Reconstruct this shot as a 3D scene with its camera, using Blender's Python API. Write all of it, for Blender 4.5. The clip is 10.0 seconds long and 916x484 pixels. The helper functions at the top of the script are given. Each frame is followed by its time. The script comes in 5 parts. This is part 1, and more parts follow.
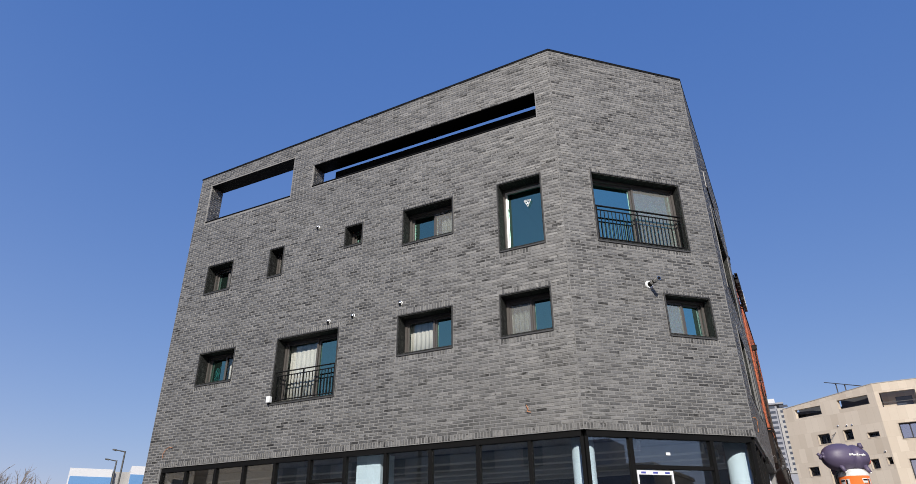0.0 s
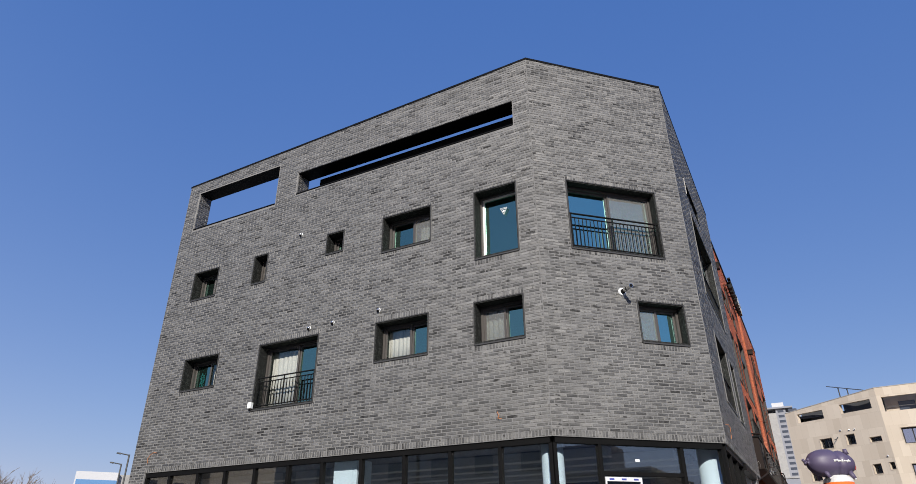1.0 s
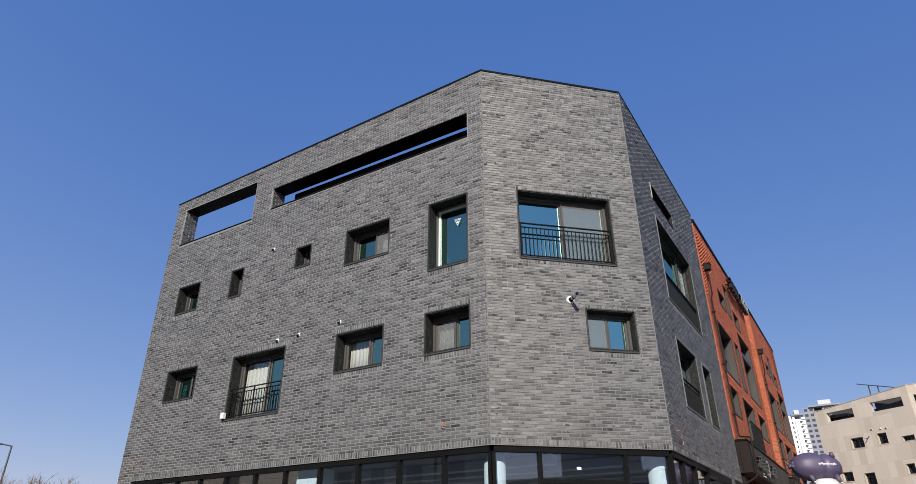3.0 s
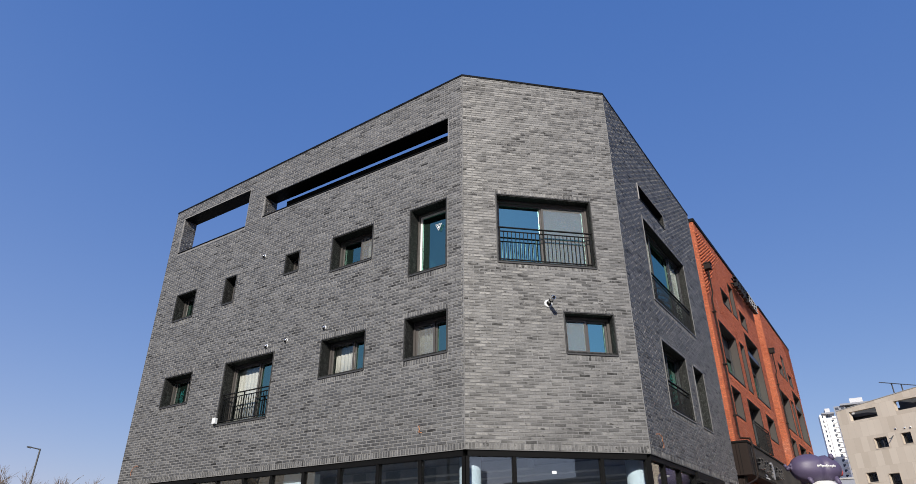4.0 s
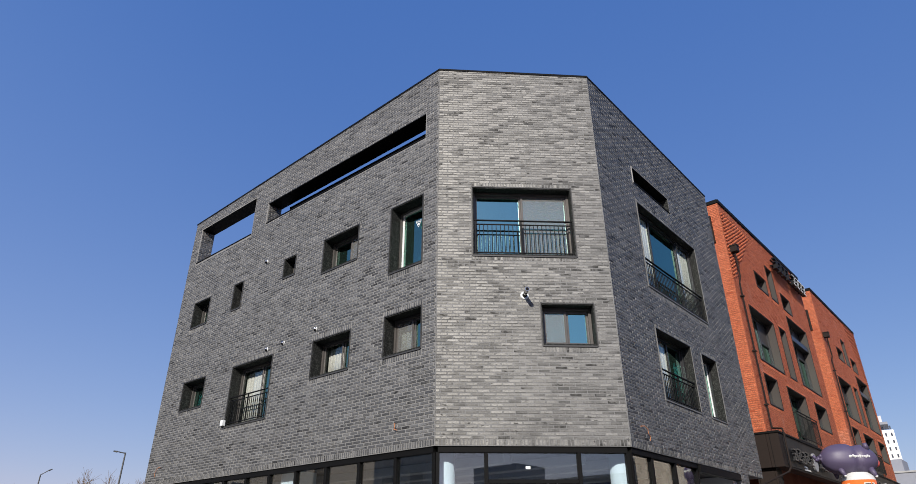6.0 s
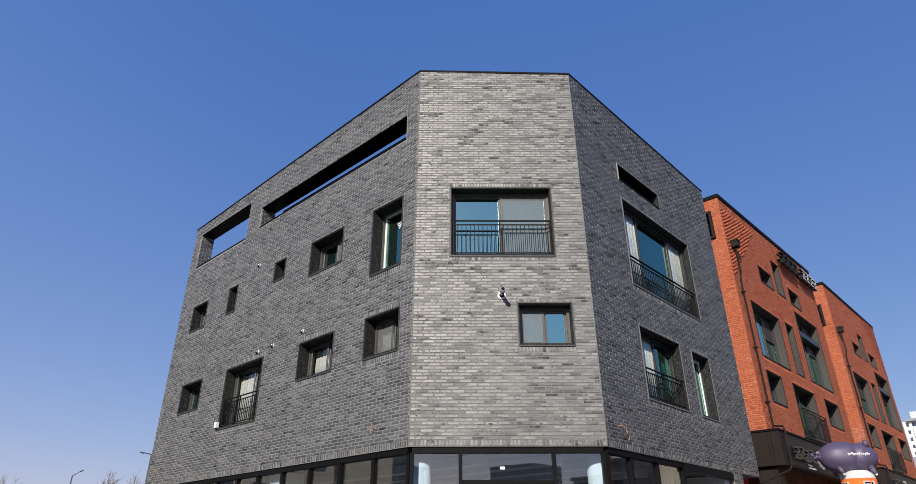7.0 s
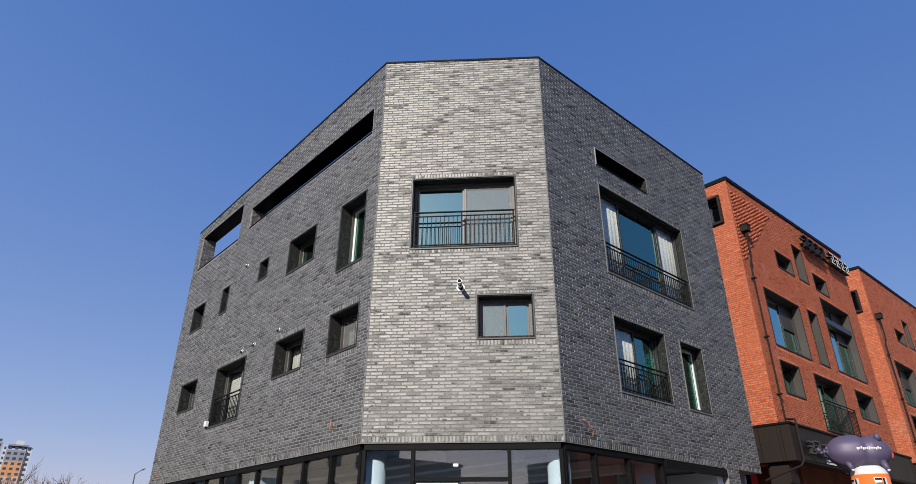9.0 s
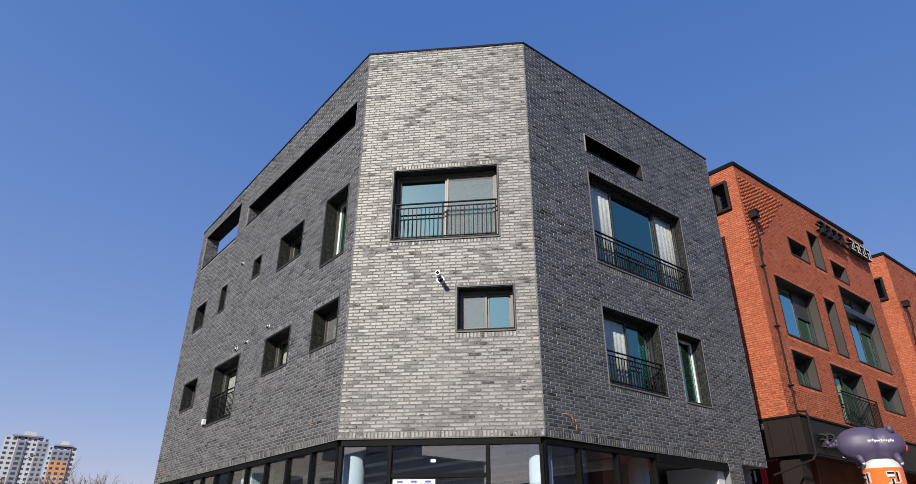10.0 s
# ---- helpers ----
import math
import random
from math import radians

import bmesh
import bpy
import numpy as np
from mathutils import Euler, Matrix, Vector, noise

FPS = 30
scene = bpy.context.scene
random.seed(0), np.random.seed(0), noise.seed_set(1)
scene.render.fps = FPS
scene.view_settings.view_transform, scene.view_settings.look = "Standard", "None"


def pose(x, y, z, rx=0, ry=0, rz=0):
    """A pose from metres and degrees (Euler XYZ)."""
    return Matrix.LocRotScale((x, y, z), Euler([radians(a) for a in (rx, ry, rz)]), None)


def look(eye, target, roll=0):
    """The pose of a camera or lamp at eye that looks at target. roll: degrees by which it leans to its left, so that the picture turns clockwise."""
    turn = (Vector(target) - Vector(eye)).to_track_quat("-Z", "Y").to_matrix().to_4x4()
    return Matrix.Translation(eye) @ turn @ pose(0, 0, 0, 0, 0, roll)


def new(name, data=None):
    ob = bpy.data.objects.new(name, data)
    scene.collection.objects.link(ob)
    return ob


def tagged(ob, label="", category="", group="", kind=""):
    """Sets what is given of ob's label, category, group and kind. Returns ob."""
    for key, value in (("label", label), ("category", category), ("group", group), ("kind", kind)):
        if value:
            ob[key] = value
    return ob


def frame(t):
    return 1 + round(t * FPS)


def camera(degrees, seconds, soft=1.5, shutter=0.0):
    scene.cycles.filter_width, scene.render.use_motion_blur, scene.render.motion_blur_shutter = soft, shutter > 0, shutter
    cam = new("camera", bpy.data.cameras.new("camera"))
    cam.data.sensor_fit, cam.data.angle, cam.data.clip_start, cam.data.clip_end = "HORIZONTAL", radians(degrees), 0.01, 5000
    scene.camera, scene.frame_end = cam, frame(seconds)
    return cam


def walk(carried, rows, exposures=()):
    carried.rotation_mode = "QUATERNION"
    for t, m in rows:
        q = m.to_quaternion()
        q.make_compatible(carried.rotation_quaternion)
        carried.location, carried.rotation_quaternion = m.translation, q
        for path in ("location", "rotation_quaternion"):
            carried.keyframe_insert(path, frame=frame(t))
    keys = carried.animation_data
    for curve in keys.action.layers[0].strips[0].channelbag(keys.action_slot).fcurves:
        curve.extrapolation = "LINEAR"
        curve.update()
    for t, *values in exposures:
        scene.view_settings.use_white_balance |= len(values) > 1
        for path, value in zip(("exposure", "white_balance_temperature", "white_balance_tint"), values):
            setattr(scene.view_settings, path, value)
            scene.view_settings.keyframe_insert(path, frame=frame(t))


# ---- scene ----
cam = camera(72.3, 10.0, soft=0.7)
PATH = [
    (0, (3.39, -11.578, 1.66), (2.574, -9.983, 2.549), -0.6),
    (0.5, (3.718, -11.535, 1.675), (2.897, -9.947, 2.571), -0.5),
    (1, (4.099, -11.406, 1.683), (3.264, -9.826, 2.581), -0.4),
    (1.5, (4.502, -11.267, 1.704), (3.651, -9.697, 2.605), -0.4),
    (2, (4.983, -11.172, 1.742), (4.11, -9.615, 2.646), -0.3),
    (2.5, (5.444, -10.988, 1.757), (4.544, -9.446, 2.658), -0.3),
    (4, (6.785, -10.337, 1.82), (5.793, -8.854, 2.723), -0.2),
    (4.5, (7.194, -10.087, 1.841), (6.172, -8.622, 2.741), -0.1),
    (5, (7.587, -9.719, 1.814), (6.508, -8.295, 2.712), -0.2),
    (6.5, (8.7, -8.678, 1.833), (7.507, -7.346, 2.728), -0.2),
    (7, (9.09, -8.348, 1.845), (7.868, -7.041, 2.739), -0.2),
    (7.5, (9.421, -7.958, 1.837), (8.168, -6.681, 2.73), -0.1),
    (8, (9.671, -7.628, 1.834), (8.398, -6.371, 2.727), -0.2),
    (8.5, (9.982, -7.218, 1.857), (8.68, -5.989, 2.748), -0.0),
    (9, (10.21, -6.711, 1.886), (8.872, -5.519, 2.772), 0.2),
    (9.5, (10.424, -6.23, 1.898), (9.055, -5.07, 2.78), 0.1),
    (10, (10.618, -5.733, 1.901), (9.217, -4.609, 2.78), 0.2),
]
walk(cam, [(t, look(eye, target, roll)) for t, eye, target, roll in PATH])

# ---- world, sun, exposure ----
SUN = Vector((0.36, -0.812, 0.462)).normalized()
world = bpy.data.worlds.new("world")
scene.world = world
world.use_nodes = True
wn = world.node_tree
wn.nodes.clear()
sky = wn.nodes.new("ShaderNodeTexSky")
sky.sky_type = 'NISHITA'
sky.sun_disc = False
sky.sun_elevation = math.asin(SUN.z)
sky.sun_rotation = math.atan2(SUN.x, SUN.y)
sky.altitude = 0.0
sky.air_density, sky.dust_density, sky.ozone_density = 1.1, 0.6, 5.0
bg = wn.nodes.new("ShaderNodeBackground")
bg.inputs["Strength"].default_value = 0.105
wo = wn.nodes.new("ShaderNodeOutputWorld")
tint = wn.nodes.new("ShaderNodeMix")
tint.data_type, tint.blend_type = 'RGBA', 'MULTIPLY'
tint.inputs[0].default_value = 1.0
tint.inputs[7].default_value = (0.95, 0.66, 0.44, 1)
haze = wn.nodes.new("ShaderNodeMix")
haze.data_type, haze.blend_type = 'RGBA', 'ADD'
haze.inputs[0].default_value = 1.0
haze.inputs[7].default_value = (0.14, 0.90, 3.58, 1)
wn.links.new(sky.outputs[0], tint.inputs[6])
wn.links.new(tint.outputs[2], haze.inputs[6])
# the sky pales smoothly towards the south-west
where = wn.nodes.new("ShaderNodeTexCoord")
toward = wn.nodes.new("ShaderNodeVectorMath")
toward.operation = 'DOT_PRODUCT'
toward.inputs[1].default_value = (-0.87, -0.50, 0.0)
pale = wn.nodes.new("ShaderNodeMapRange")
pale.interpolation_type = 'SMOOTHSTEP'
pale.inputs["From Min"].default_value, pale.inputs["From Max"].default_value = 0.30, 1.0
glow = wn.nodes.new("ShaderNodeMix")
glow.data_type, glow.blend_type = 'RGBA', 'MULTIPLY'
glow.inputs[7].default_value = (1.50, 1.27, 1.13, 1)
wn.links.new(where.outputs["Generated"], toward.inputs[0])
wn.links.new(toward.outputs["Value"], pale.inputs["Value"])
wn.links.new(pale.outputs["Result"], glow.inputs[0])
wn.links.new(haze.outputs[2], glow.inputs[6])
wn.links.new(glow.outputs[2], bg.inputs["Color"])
wn.links.new(bg.outputs[0], wo.inputs["Surface"])
sun = new("sun", bpy.data.lights.new("sun", 'SUN'))
sun.data.energy, sun.data.angle, sun.data.color = 5.5, radians(0.53), (1.0, 0.945, 0.87)
sun.matrix_world = look(SUN * 60, (0, 0, 0))
scene.view_settings.exposure = 0.0


# ---- materials ----
class Nodes:
    """Short hand for building a node material."""

    def __init__(self, name):
        self.mat = bpy.data.materials.new(name)
        self.mat.use_nodes = True
        self.t = self.mat.node_tree
        self.t.nodes.clear()
        self.out = self.t.nodes.new("ShaderNodeOutputMaterial")

    def n(self, kind, **inputs):
        node = self.t.nodes.new("ShaderNode" + kind)
        for k, v in inputs.items():
            self.set(node, k.replace("_", " "), v)
        return node

    def set(self, node, socket, v):
        s = node.inputs[int(socket) if socket.isdigit() else socket]
        if isinstance(v, bpy.types.NodeSocket):
            self.t.links.new(v, s)
        elif isinstance(v, (tuple, list)) and len(v) == 3 and s.type == 'RGBA':
            s.default_value = (*v, 1)
        else:
            s.default_value = v

    def math(self, op, a, b=0.0, clamp=False):
        node = self.t.nodes.new("ShaderNodeMath")
        node.operation, node.use_clamp = op, clamp
        self.set(node, "0", a), self.set(node, "1", b)
        return node.outputs[0]

    def mix(self, f, a, b):
        node = self.t.nodes.new("ShaderNodeMix")
        node.data_type = 'RGBA'
        for k, v in ((0, f), (6, a), (7, b)):
            self.set(node, str(k), v)
        return node.outputs[2]

    def ramp(self, f, *stops):
        node = self.t.nodes.new("ShaderNodeValToRGB")
        el = node.color_ramp.elements
        while len(el) < len(stops):
            el.new(0.5)
        for e, (p, c) in zip(el, stops):
            e.position, e.color = p, (*c, 1) if isinstance(c, tuple) else (c, c, c, 1)
        self.set(node, "0", f)
        return node.outputs[0]

    def noise(self, vec, scale, detail=4.0, rough=0.55):
        return self.n("TexNoise", Vector=vec, Scale=scale, Detail=detail, Roughness=rough).outputs[0]

    def place(self):
        return self.n("NewGeometry").outputs["Position"]

    def obj(self):
        return self.n("TexCoord").outputs["Object"]

    def scaled(self, vec, x, y, z):
        m = self.n("Mapping", Vector=vec)
        m.inputs["Scale"].default_value = (x, y, z)
        return m.outputs[0]

    def one(self):
        """A number of its own for each piece, joined or single."""
        a = self.n("ObjectInfo").outputs["Random"]
        b = self.n("NewGeometry").outputs["Random Per Island"]
        return self.math('FRACT', self.math('ADD', a, b))

    def bump(self, h, strength=0.3, dist=0.01):
        return self.n("Bump", Height=h, Strength=strength, Distance=dist).outputs[0]

    def shade(self, **inputs):
        p = self.n("BsdfPrincipled", **inputs)
        self.t.links.new(p.outputs[0], self.out.inputs[0])
        return self.mat


def grained(name, colour, rough=0.6, scale=8.0, spread=0.25, metal=0.0, bump=0.15, spec=0.5, dist=0.004):
    """A paint, plaster or metal with soft blotches and fine grain."""
    k = Nodes(name)
    v = k.obj()
    big, fine = k.noise(v, scale * 0.15, 3), k.noise(v, scale * 6, 5)
    f = k.math('ADD', k.math('MULTIPLY', big, 0.6), k.math('MULTIPLY', fine, 0.4))
    lo, hi = tuple(c * (1 - spread) for c in colour), tuple(min(1, c * (1 + spread)) for c in colour)
    col = k.ramp(f, (0.3, lo), (0.7, hi))
    r = k.math('ADD', k.math('MULTIPLY', big, 0.2), rough - 0.1)
    return k.shade(Base_Color=col, Roughness=r, Metallic=metal, Specular_IOR_Level=spec, Normal=k.bump(fine, bump, dist))


def brick_material(name, dark, mid, light, char, rough, ior):
    """Fired brick: each piece its own tone, some scorched, with a skin of fine pits."""
    k = Nodes(name)
    v = k.place()
    r = k.one()
    r2 = k.math('FRACT', k.math('MULTIPLY', r, 17.3))
    r3 = k.math('FRACT', k.math('MULTIPLY', r, 53.7))
    base = k.ramp(r, (0.0, dark), (0.3, mid), (0.75, mid), (1.0, light))
    blotch = k.noise(k.scaled(v, 1, 1, 2.0), 7, 4, 0.65)
    spots = k.math('MULTIPLY', k.ramp(blotch, (0.56, 0.0), (0.64, 0.85)), k.ramp(r3, (0.35, 0.0), (0.6, 1.0)))
    burnt = k.math('MULTIPLY', k.math('GREATER_THAN', r2, 0.968), k.ramp(k.noise(v, 11, 2), (0.30, 0.0), (0.48, 0.95)))
    scorched = k.math('MAXIMUM', spots, burnt)
    patch = k.noise(v, 0.8, 3)
    col = k.mix(k.ramp(patch, (0.35, 0.0), (0.75, 0.35)), base, light)
    mottle = k.noise(k.scaled(v, 1, 1, 2.4), 24, 5, 0.7)
    tone = k.ramp(mottle, (0.30, 0.35), (0.5, 0.95), (0.72, 1.9))
    mul = k.n("Mix")
    mul.data_type, mul.blend_type = 'RGBA', 'MULTIPLY'
    for sock, val in ((0, 1.0), (6, col), (7, tone)):
        k.set(mul, str(sock), val)
    col = k.mix(scorched, mul.outputs[2], char)
    bloom = k.math('MULTIPLY', k.ramp(k.noise(k.scaled(v, 1, 1, 0.7), 0.9, 5, 0.6), (0.60, 0.0), (0.72, 0.5)), k.ramp(mottle, (0.42, 0.0), (0.6, 1.0)))
    col = k.mix(bloom, col, (0.55, 0.36, 0.29))
    fine = k.noise(v, 120, 4, 0.7)
    mid_n = k.noise(k.scaled(v, 1, 1, 3), 18, 3)
    h = k.math('ADD', fine, k.math('MULTIPLY', mid_n, 2.5))
    ro = k.math('ADD', k.math('MULTIPLY', mid_n, 0.22), k.math('ADD', k.math('MULTIPLY', r3, 0.16), rough - 0.18))
    sp = k.math('MULTIPLY', k.math('SUBTRACT', 1.0, k.math('MULTIPLY', scorched, 0.85)), k.math('MULTIPLY', k.math('ADD', 0.44, k.math('MULTIPLY', r2, 0.14)), k.ramp(mottle, (0.28, 0.55), (0.5, 1.0), (0.7, 1.25))))
    return k.shade(Base_Color=col, Roughness=ro, IOR=ior, Specular_IOR_Level=sp, Specular_Tint=(1.0, 0.965, 0.905), Normal=k.bump(h, 0.5, 0.003))


def grey_brick_material():
    """Dark glazed brick: even faces with a broad sheen, duller clusters, a few scorched ends."""
    k = Nodes("grey_brick")
    v = k.place()
    r = k.one()
    r2 = k.math('FRACT', k.math('MULTIPLY', r, 17.3))
    r3 = k.math('FRACT', k.math('MULTIPLY', r, 53.7))
    base = k.ramp(r, (0.0, (0.016, 0.016, 0.016)), (0.25, (0.025, 0.025, 0.0247)), (0.8, (0.033, 0.033, 0.0326)), (1.0, (0.070, 0.0695, 0.068)))
    cluster = k.noise(k.scaled(v, 1, 1, 2.6), 1.7, 4, 0.6)
    dull = k.ramp(k.math('ADD', cluster, k.math('MULTIPLY', k.math('SUBTRACT', r3, 0.5), 0.42)), (0.50, 0.0), (0.70, 1.0))
    blotch = k.noise(k.scaled(v, 1, 1, 1.6), 9, 4, 0.6)
    spots = k.math('MULTIPLY', k.ramp(blotch, (0.57, 0.0), (0.66, 0.9)), k.ramp(r2, (0.62, 0.0), (0.75, 1.0)))
    burnt = k.math('MULTIPLY', k.math('GREATER_THAN', k.math('ADD', r3, k.math('MULTIPLY', k.math('SUBTRACT', cluster, 0.5), 0.7)), 0.97), k.ramp(k.noise(v, 10, 2), (0.38, 0.0), (0.56, 0.75)))
    scorched = k.math('MAXIMUM', spots, burnt)
    mottle = k.noise(k.scaled(v, 1, 1, 1.5), 32, 5, 0.65)
    tone = k.ramp(mottle, (0.28, 0.55), (0.5, 1.0), (0.72, 1.55))
    mul = k.n("Mix")
    mul.data_type, mul.blend_type = 'RGBA', 'MULTIPLY'
    for sock, val in ((0, 1.0), (6, base), (7, tone)):
        k.set(mul, str(sock), val)
    col = k.mix(scorched, mul.outputs[2], (0.012, 0.0115, 0.011))
    fine = k.noise(v, 120, 4, 0.7)
    h = k.math('ADD', fine, k.math('MULTIPLY', k.noise(v, 20, 3), 2.0))
    ro = k.math('ADD', k.math('MULTIPLY', r2, 0.08), 0.575)
    sheen = k.math('MULTIPLY', k.math('ADD', 0.37, k.math('MULTIPLY', r2, 0.32)), k.ramp(mottle, (0.28, 0.75), (0.5, 1.0), (0.72, 1.2)))
    sheen = k.math('MULTIPLY', sheen, k.math('SUBTRACT', 1.0, k.math('MULTIPLY', dull, 0.50)))
    sheen = k.math('MULTIPLY', sheen, k.math('SUBTRACT', 1.0, k.math('MULTIPLY', scorched, 0.8)))
    return k.shade(Base_Color=col, Roughness=ro, IOR=2.62, Specular_IOR_Level=sheen, Specular_Tint=(0.985, 0.96, 0.885), Normal=k.bump(h, 0.4, 0.003))


def mortar_material(name, colour):
    k = Nodes(name)
    v = k.place()
    f = k.math('ADD', k.math('MULTIPLY', k.noise(v, 1.3, 4), 0.6), k.math('MULTIPLY', k.noise(v, 40, 3), 0.4))
    col = k.ramp(f, (0.3, tuple(c * 0.7 for c in colour)), (0.7, tuple(c * 1.25 for c in colour)))
    return k.shade(Base_Color=col, Roughness=0.9, Specular_IOR_Level=0.2, Normal=k.bump(k.noise(v, 160, 3), 0.4, 0.003))


GREY_BRICK = grey_brick_material()
GREY_MORTAR = mortar_material("grey_mortar", (0.202, 0.200, 0.195))
RED_BRICK = brick_material("red_brick", (0.36, 0.090, 0.040), (0.42, 0.110, 0.048), (0.48, 0.145, 0.066), (0.30, 0.068, 0.032), 0.75, 1.4)
RED_MORTAR = mortar_material("red_mortar", (0.27, 0.10, 0.06))


def granite_material(name, lo, hi):
    k = Nodes(name)
    v = k.obj()
    speck = k.noise(v, 75, 4, 0.8)
    vor = k.n("TexVoronoi", Vector=v, Scale=45.0).outputs["Color"]
    col = k.mix(0.5, k.ramp(speck, (0.5, lo), (0.66, hi)), k.ramp(vor, (0.5, lo), (0.95, hi)))
    return k.shade(Base_Color=col, Roughness=k.ramp(speck, (0.3, 0.7), (0.7, 0.85)), Specular_IOR_Level=0.2, Normal=k.bump(speck, 0.1, 0.001))


GRANITE = granite_material("dark_granite", (0.006, 0.0065, 0.006), (0.085, 0.088, 0.082))
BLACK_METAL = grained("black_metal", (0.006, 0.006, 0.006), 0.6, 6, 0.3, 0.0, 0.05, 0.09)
RAIL_METAL = grained("railing_metal", (0.009, 0.009, 0.009), 0.55, 6, 0.3, 0.0, 0.05, 0.12)
BRONZE = grained("bronze_frame", (0.10, 0.092, 0.085), 0.42, 6, 0.18, 0.3, 0.05)
DARK_FRAME = grained("dark_frame", (0.03, 0.03, 0.032), 0.4, 6, 0.2, 0.2, 0.05)
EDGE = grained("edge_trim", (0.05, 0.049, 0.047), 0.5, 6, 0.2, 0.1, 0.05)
# lighter copy of the edge trim: sunlight on the east windows put into colour
SUNLIT_EDGE = grained("sunlit_edge_trim", (0.15, 0.148, 0.143), 0.5, 6, 0.2, 0.1, 0.05)
WHITE_FRAME = grained("white_frame", (0.78, 0.78, 0.75), 0.35, 6, 0.05, 0.0, 0.05)
WHITE_PAINT = grained("white_paint", (0.75, 0.77, 0.76), 0.5, 4, 0.06, 0.0, 0.1)
PLASTER = grained("room_plaster", (0.55, 0.54, 0.52), 0.8, 3, 0.08)
# dark copy of the room plaster, with the interior gloom put into its colour
SHADED_ROOM = grained("shaded_plaster", (0.065, 0.066, 0.068), 0.8, 3, 0.2)
PALE_BLUE = grained("pale_blue_paint", (0.60, 0.73, 0.79), 0.45, 3, 0.05)
STEEL = grained("stainless_steel", (0.62, 0.62, 0.62), 0.18, 8, 0.12, 1.0, 0.05)
CONCRETE = grained("concrete", (0.32, 0.315, 0.30), 0.85, 5, 0.2, 0.0, 0.3)
DARK_CLAD = grained("dark_brown_cladding", (0.023, 0.017, 0.0145), 0.6, 4, 0.2, 0.0, 0.05, 0.09)
ASPHALT = grained("asphalt", (0.052, 0.052, 0.054), 0.9, 2, 0.3, 0.0, 0.5)
PAVING = grained("paving", (0.20, 0.19, 0.175), 0.85, 2, 0.2, 0.0, 0.3)
STONE_GREY = grained("pale_grey_metal", (0.34, 0.33, 0.31), 0.45, 6, 0.12, 0.2, 0.05)
COPPER = grained("rusty_cable", (0.42, 0.17, 0.07), 0.6, 20, 0.4)


def glass_material(name, tint, gloss, strength):
    """Coated window glass: mirrors part of the light, lets the rest through tinted."""
    k = Nodes(name)
    wave = k.bump(k.noise(k.obj(), 0.9, 1), 0.02, 0.05)
    g = k.n("BsdfGlossy", Color=gloss, Roughness=0.008, Normal=wave)
    t = k.n("BsdfTransparent", Color=tint)
    facing = k.n("LayerWeight", Blend=0.5).outputs["Facing"]
    f = k.math('ADD', k.math('MULTIPLY', k.math('POWER', facing, 5.0), 1.0 - strength), strength, True)
    m = k.n("MixShader", Fac=f)
    k.t.links.new(t.outputs[0], m.inputs[1])
    k.t.links.new(g.outputs[0], m.inputs[2])
    k.t.links.new(m.outputs[0], k.out.inputs[0])
    return k.mat


GLASS = glass_material("teal_glass", (0.16, 0.36, 0.40), (0.46, 0.80, 0.66), 0.36)
PALE_GLASS = glass_material("pale_teal_glass", (0.15, 0.33, 0.36), (0.52, 0.93, 0.84), 0.64)
SASH_GLASS = glass_material("clear_sash_glass", (0.87, 0.885, 0.87), (0.70, 0.90, 0.85), 0.07)
SCREEN_GLASS = glass_material("dull_sash_glass", (0.68, 0.74, 0.72), (0.70, 0.90, 0.80), 0.10)
BLUE_GLASS = glass_material("blue_glass", (0.08, 0.16, 0.20), (0.62, 0.95, 0.92), 0.60)
SHOP_GLASS = glass_material("shop_glass", (0.90, 0.92, 0.93), (0.86, 0.87, 0.86), 0.13)
SMOKED = glass_material("smoked_glass", (0.03, 0.03, 0.03), (0.5, 0.5, 0.5), 0.02)


def cloth_material(name, colour):
    k = Nodes(name)
    v = k.obj()
    w = k.noise(k.scaled(v, 1, 1, 0.15), 30, 3)
    col = k.ramp(w, (0.3, tuple(c * 0.8 for c in colour)), (0.7, colour))
    return k.shade(Base_Color=col, Roughness=0.85, Specular_IOR_Level=0.1, Normal=k.bump(w, 0.2, 0.01))


CURTAIN = cloth_material("ivory_curtain", (0.55, 0.54, 0.51))
WHITE_CURTAIN = cloth_material("white_curtain", (0.80, 0.78, 0.73))
GREEN_CURTAIN = cloth_material("pale_green_curtain", (0.45, 0.72, 0.62))


def screen_material():
    """Fine insect mesh: grey, half open."""
    k = Nodes("insect_mesh")
    d = k.n("BsdfPrincipled", Base_Color=(0.26, 0.26, 0.25), Roughness=0.6)
    t = k.n("BsdfTransparent")
    m = k.n("MixShader", Fac=0.26)
    k.t.links.new(t.outputs[0], m.inputs[1])
    k.t.links.new(d.outputs[0], m.inputs[2])
    k.t.links.new(m.outputs[0], k.out.inputs[0])
    return k.mat


SCREEN = screen_material()


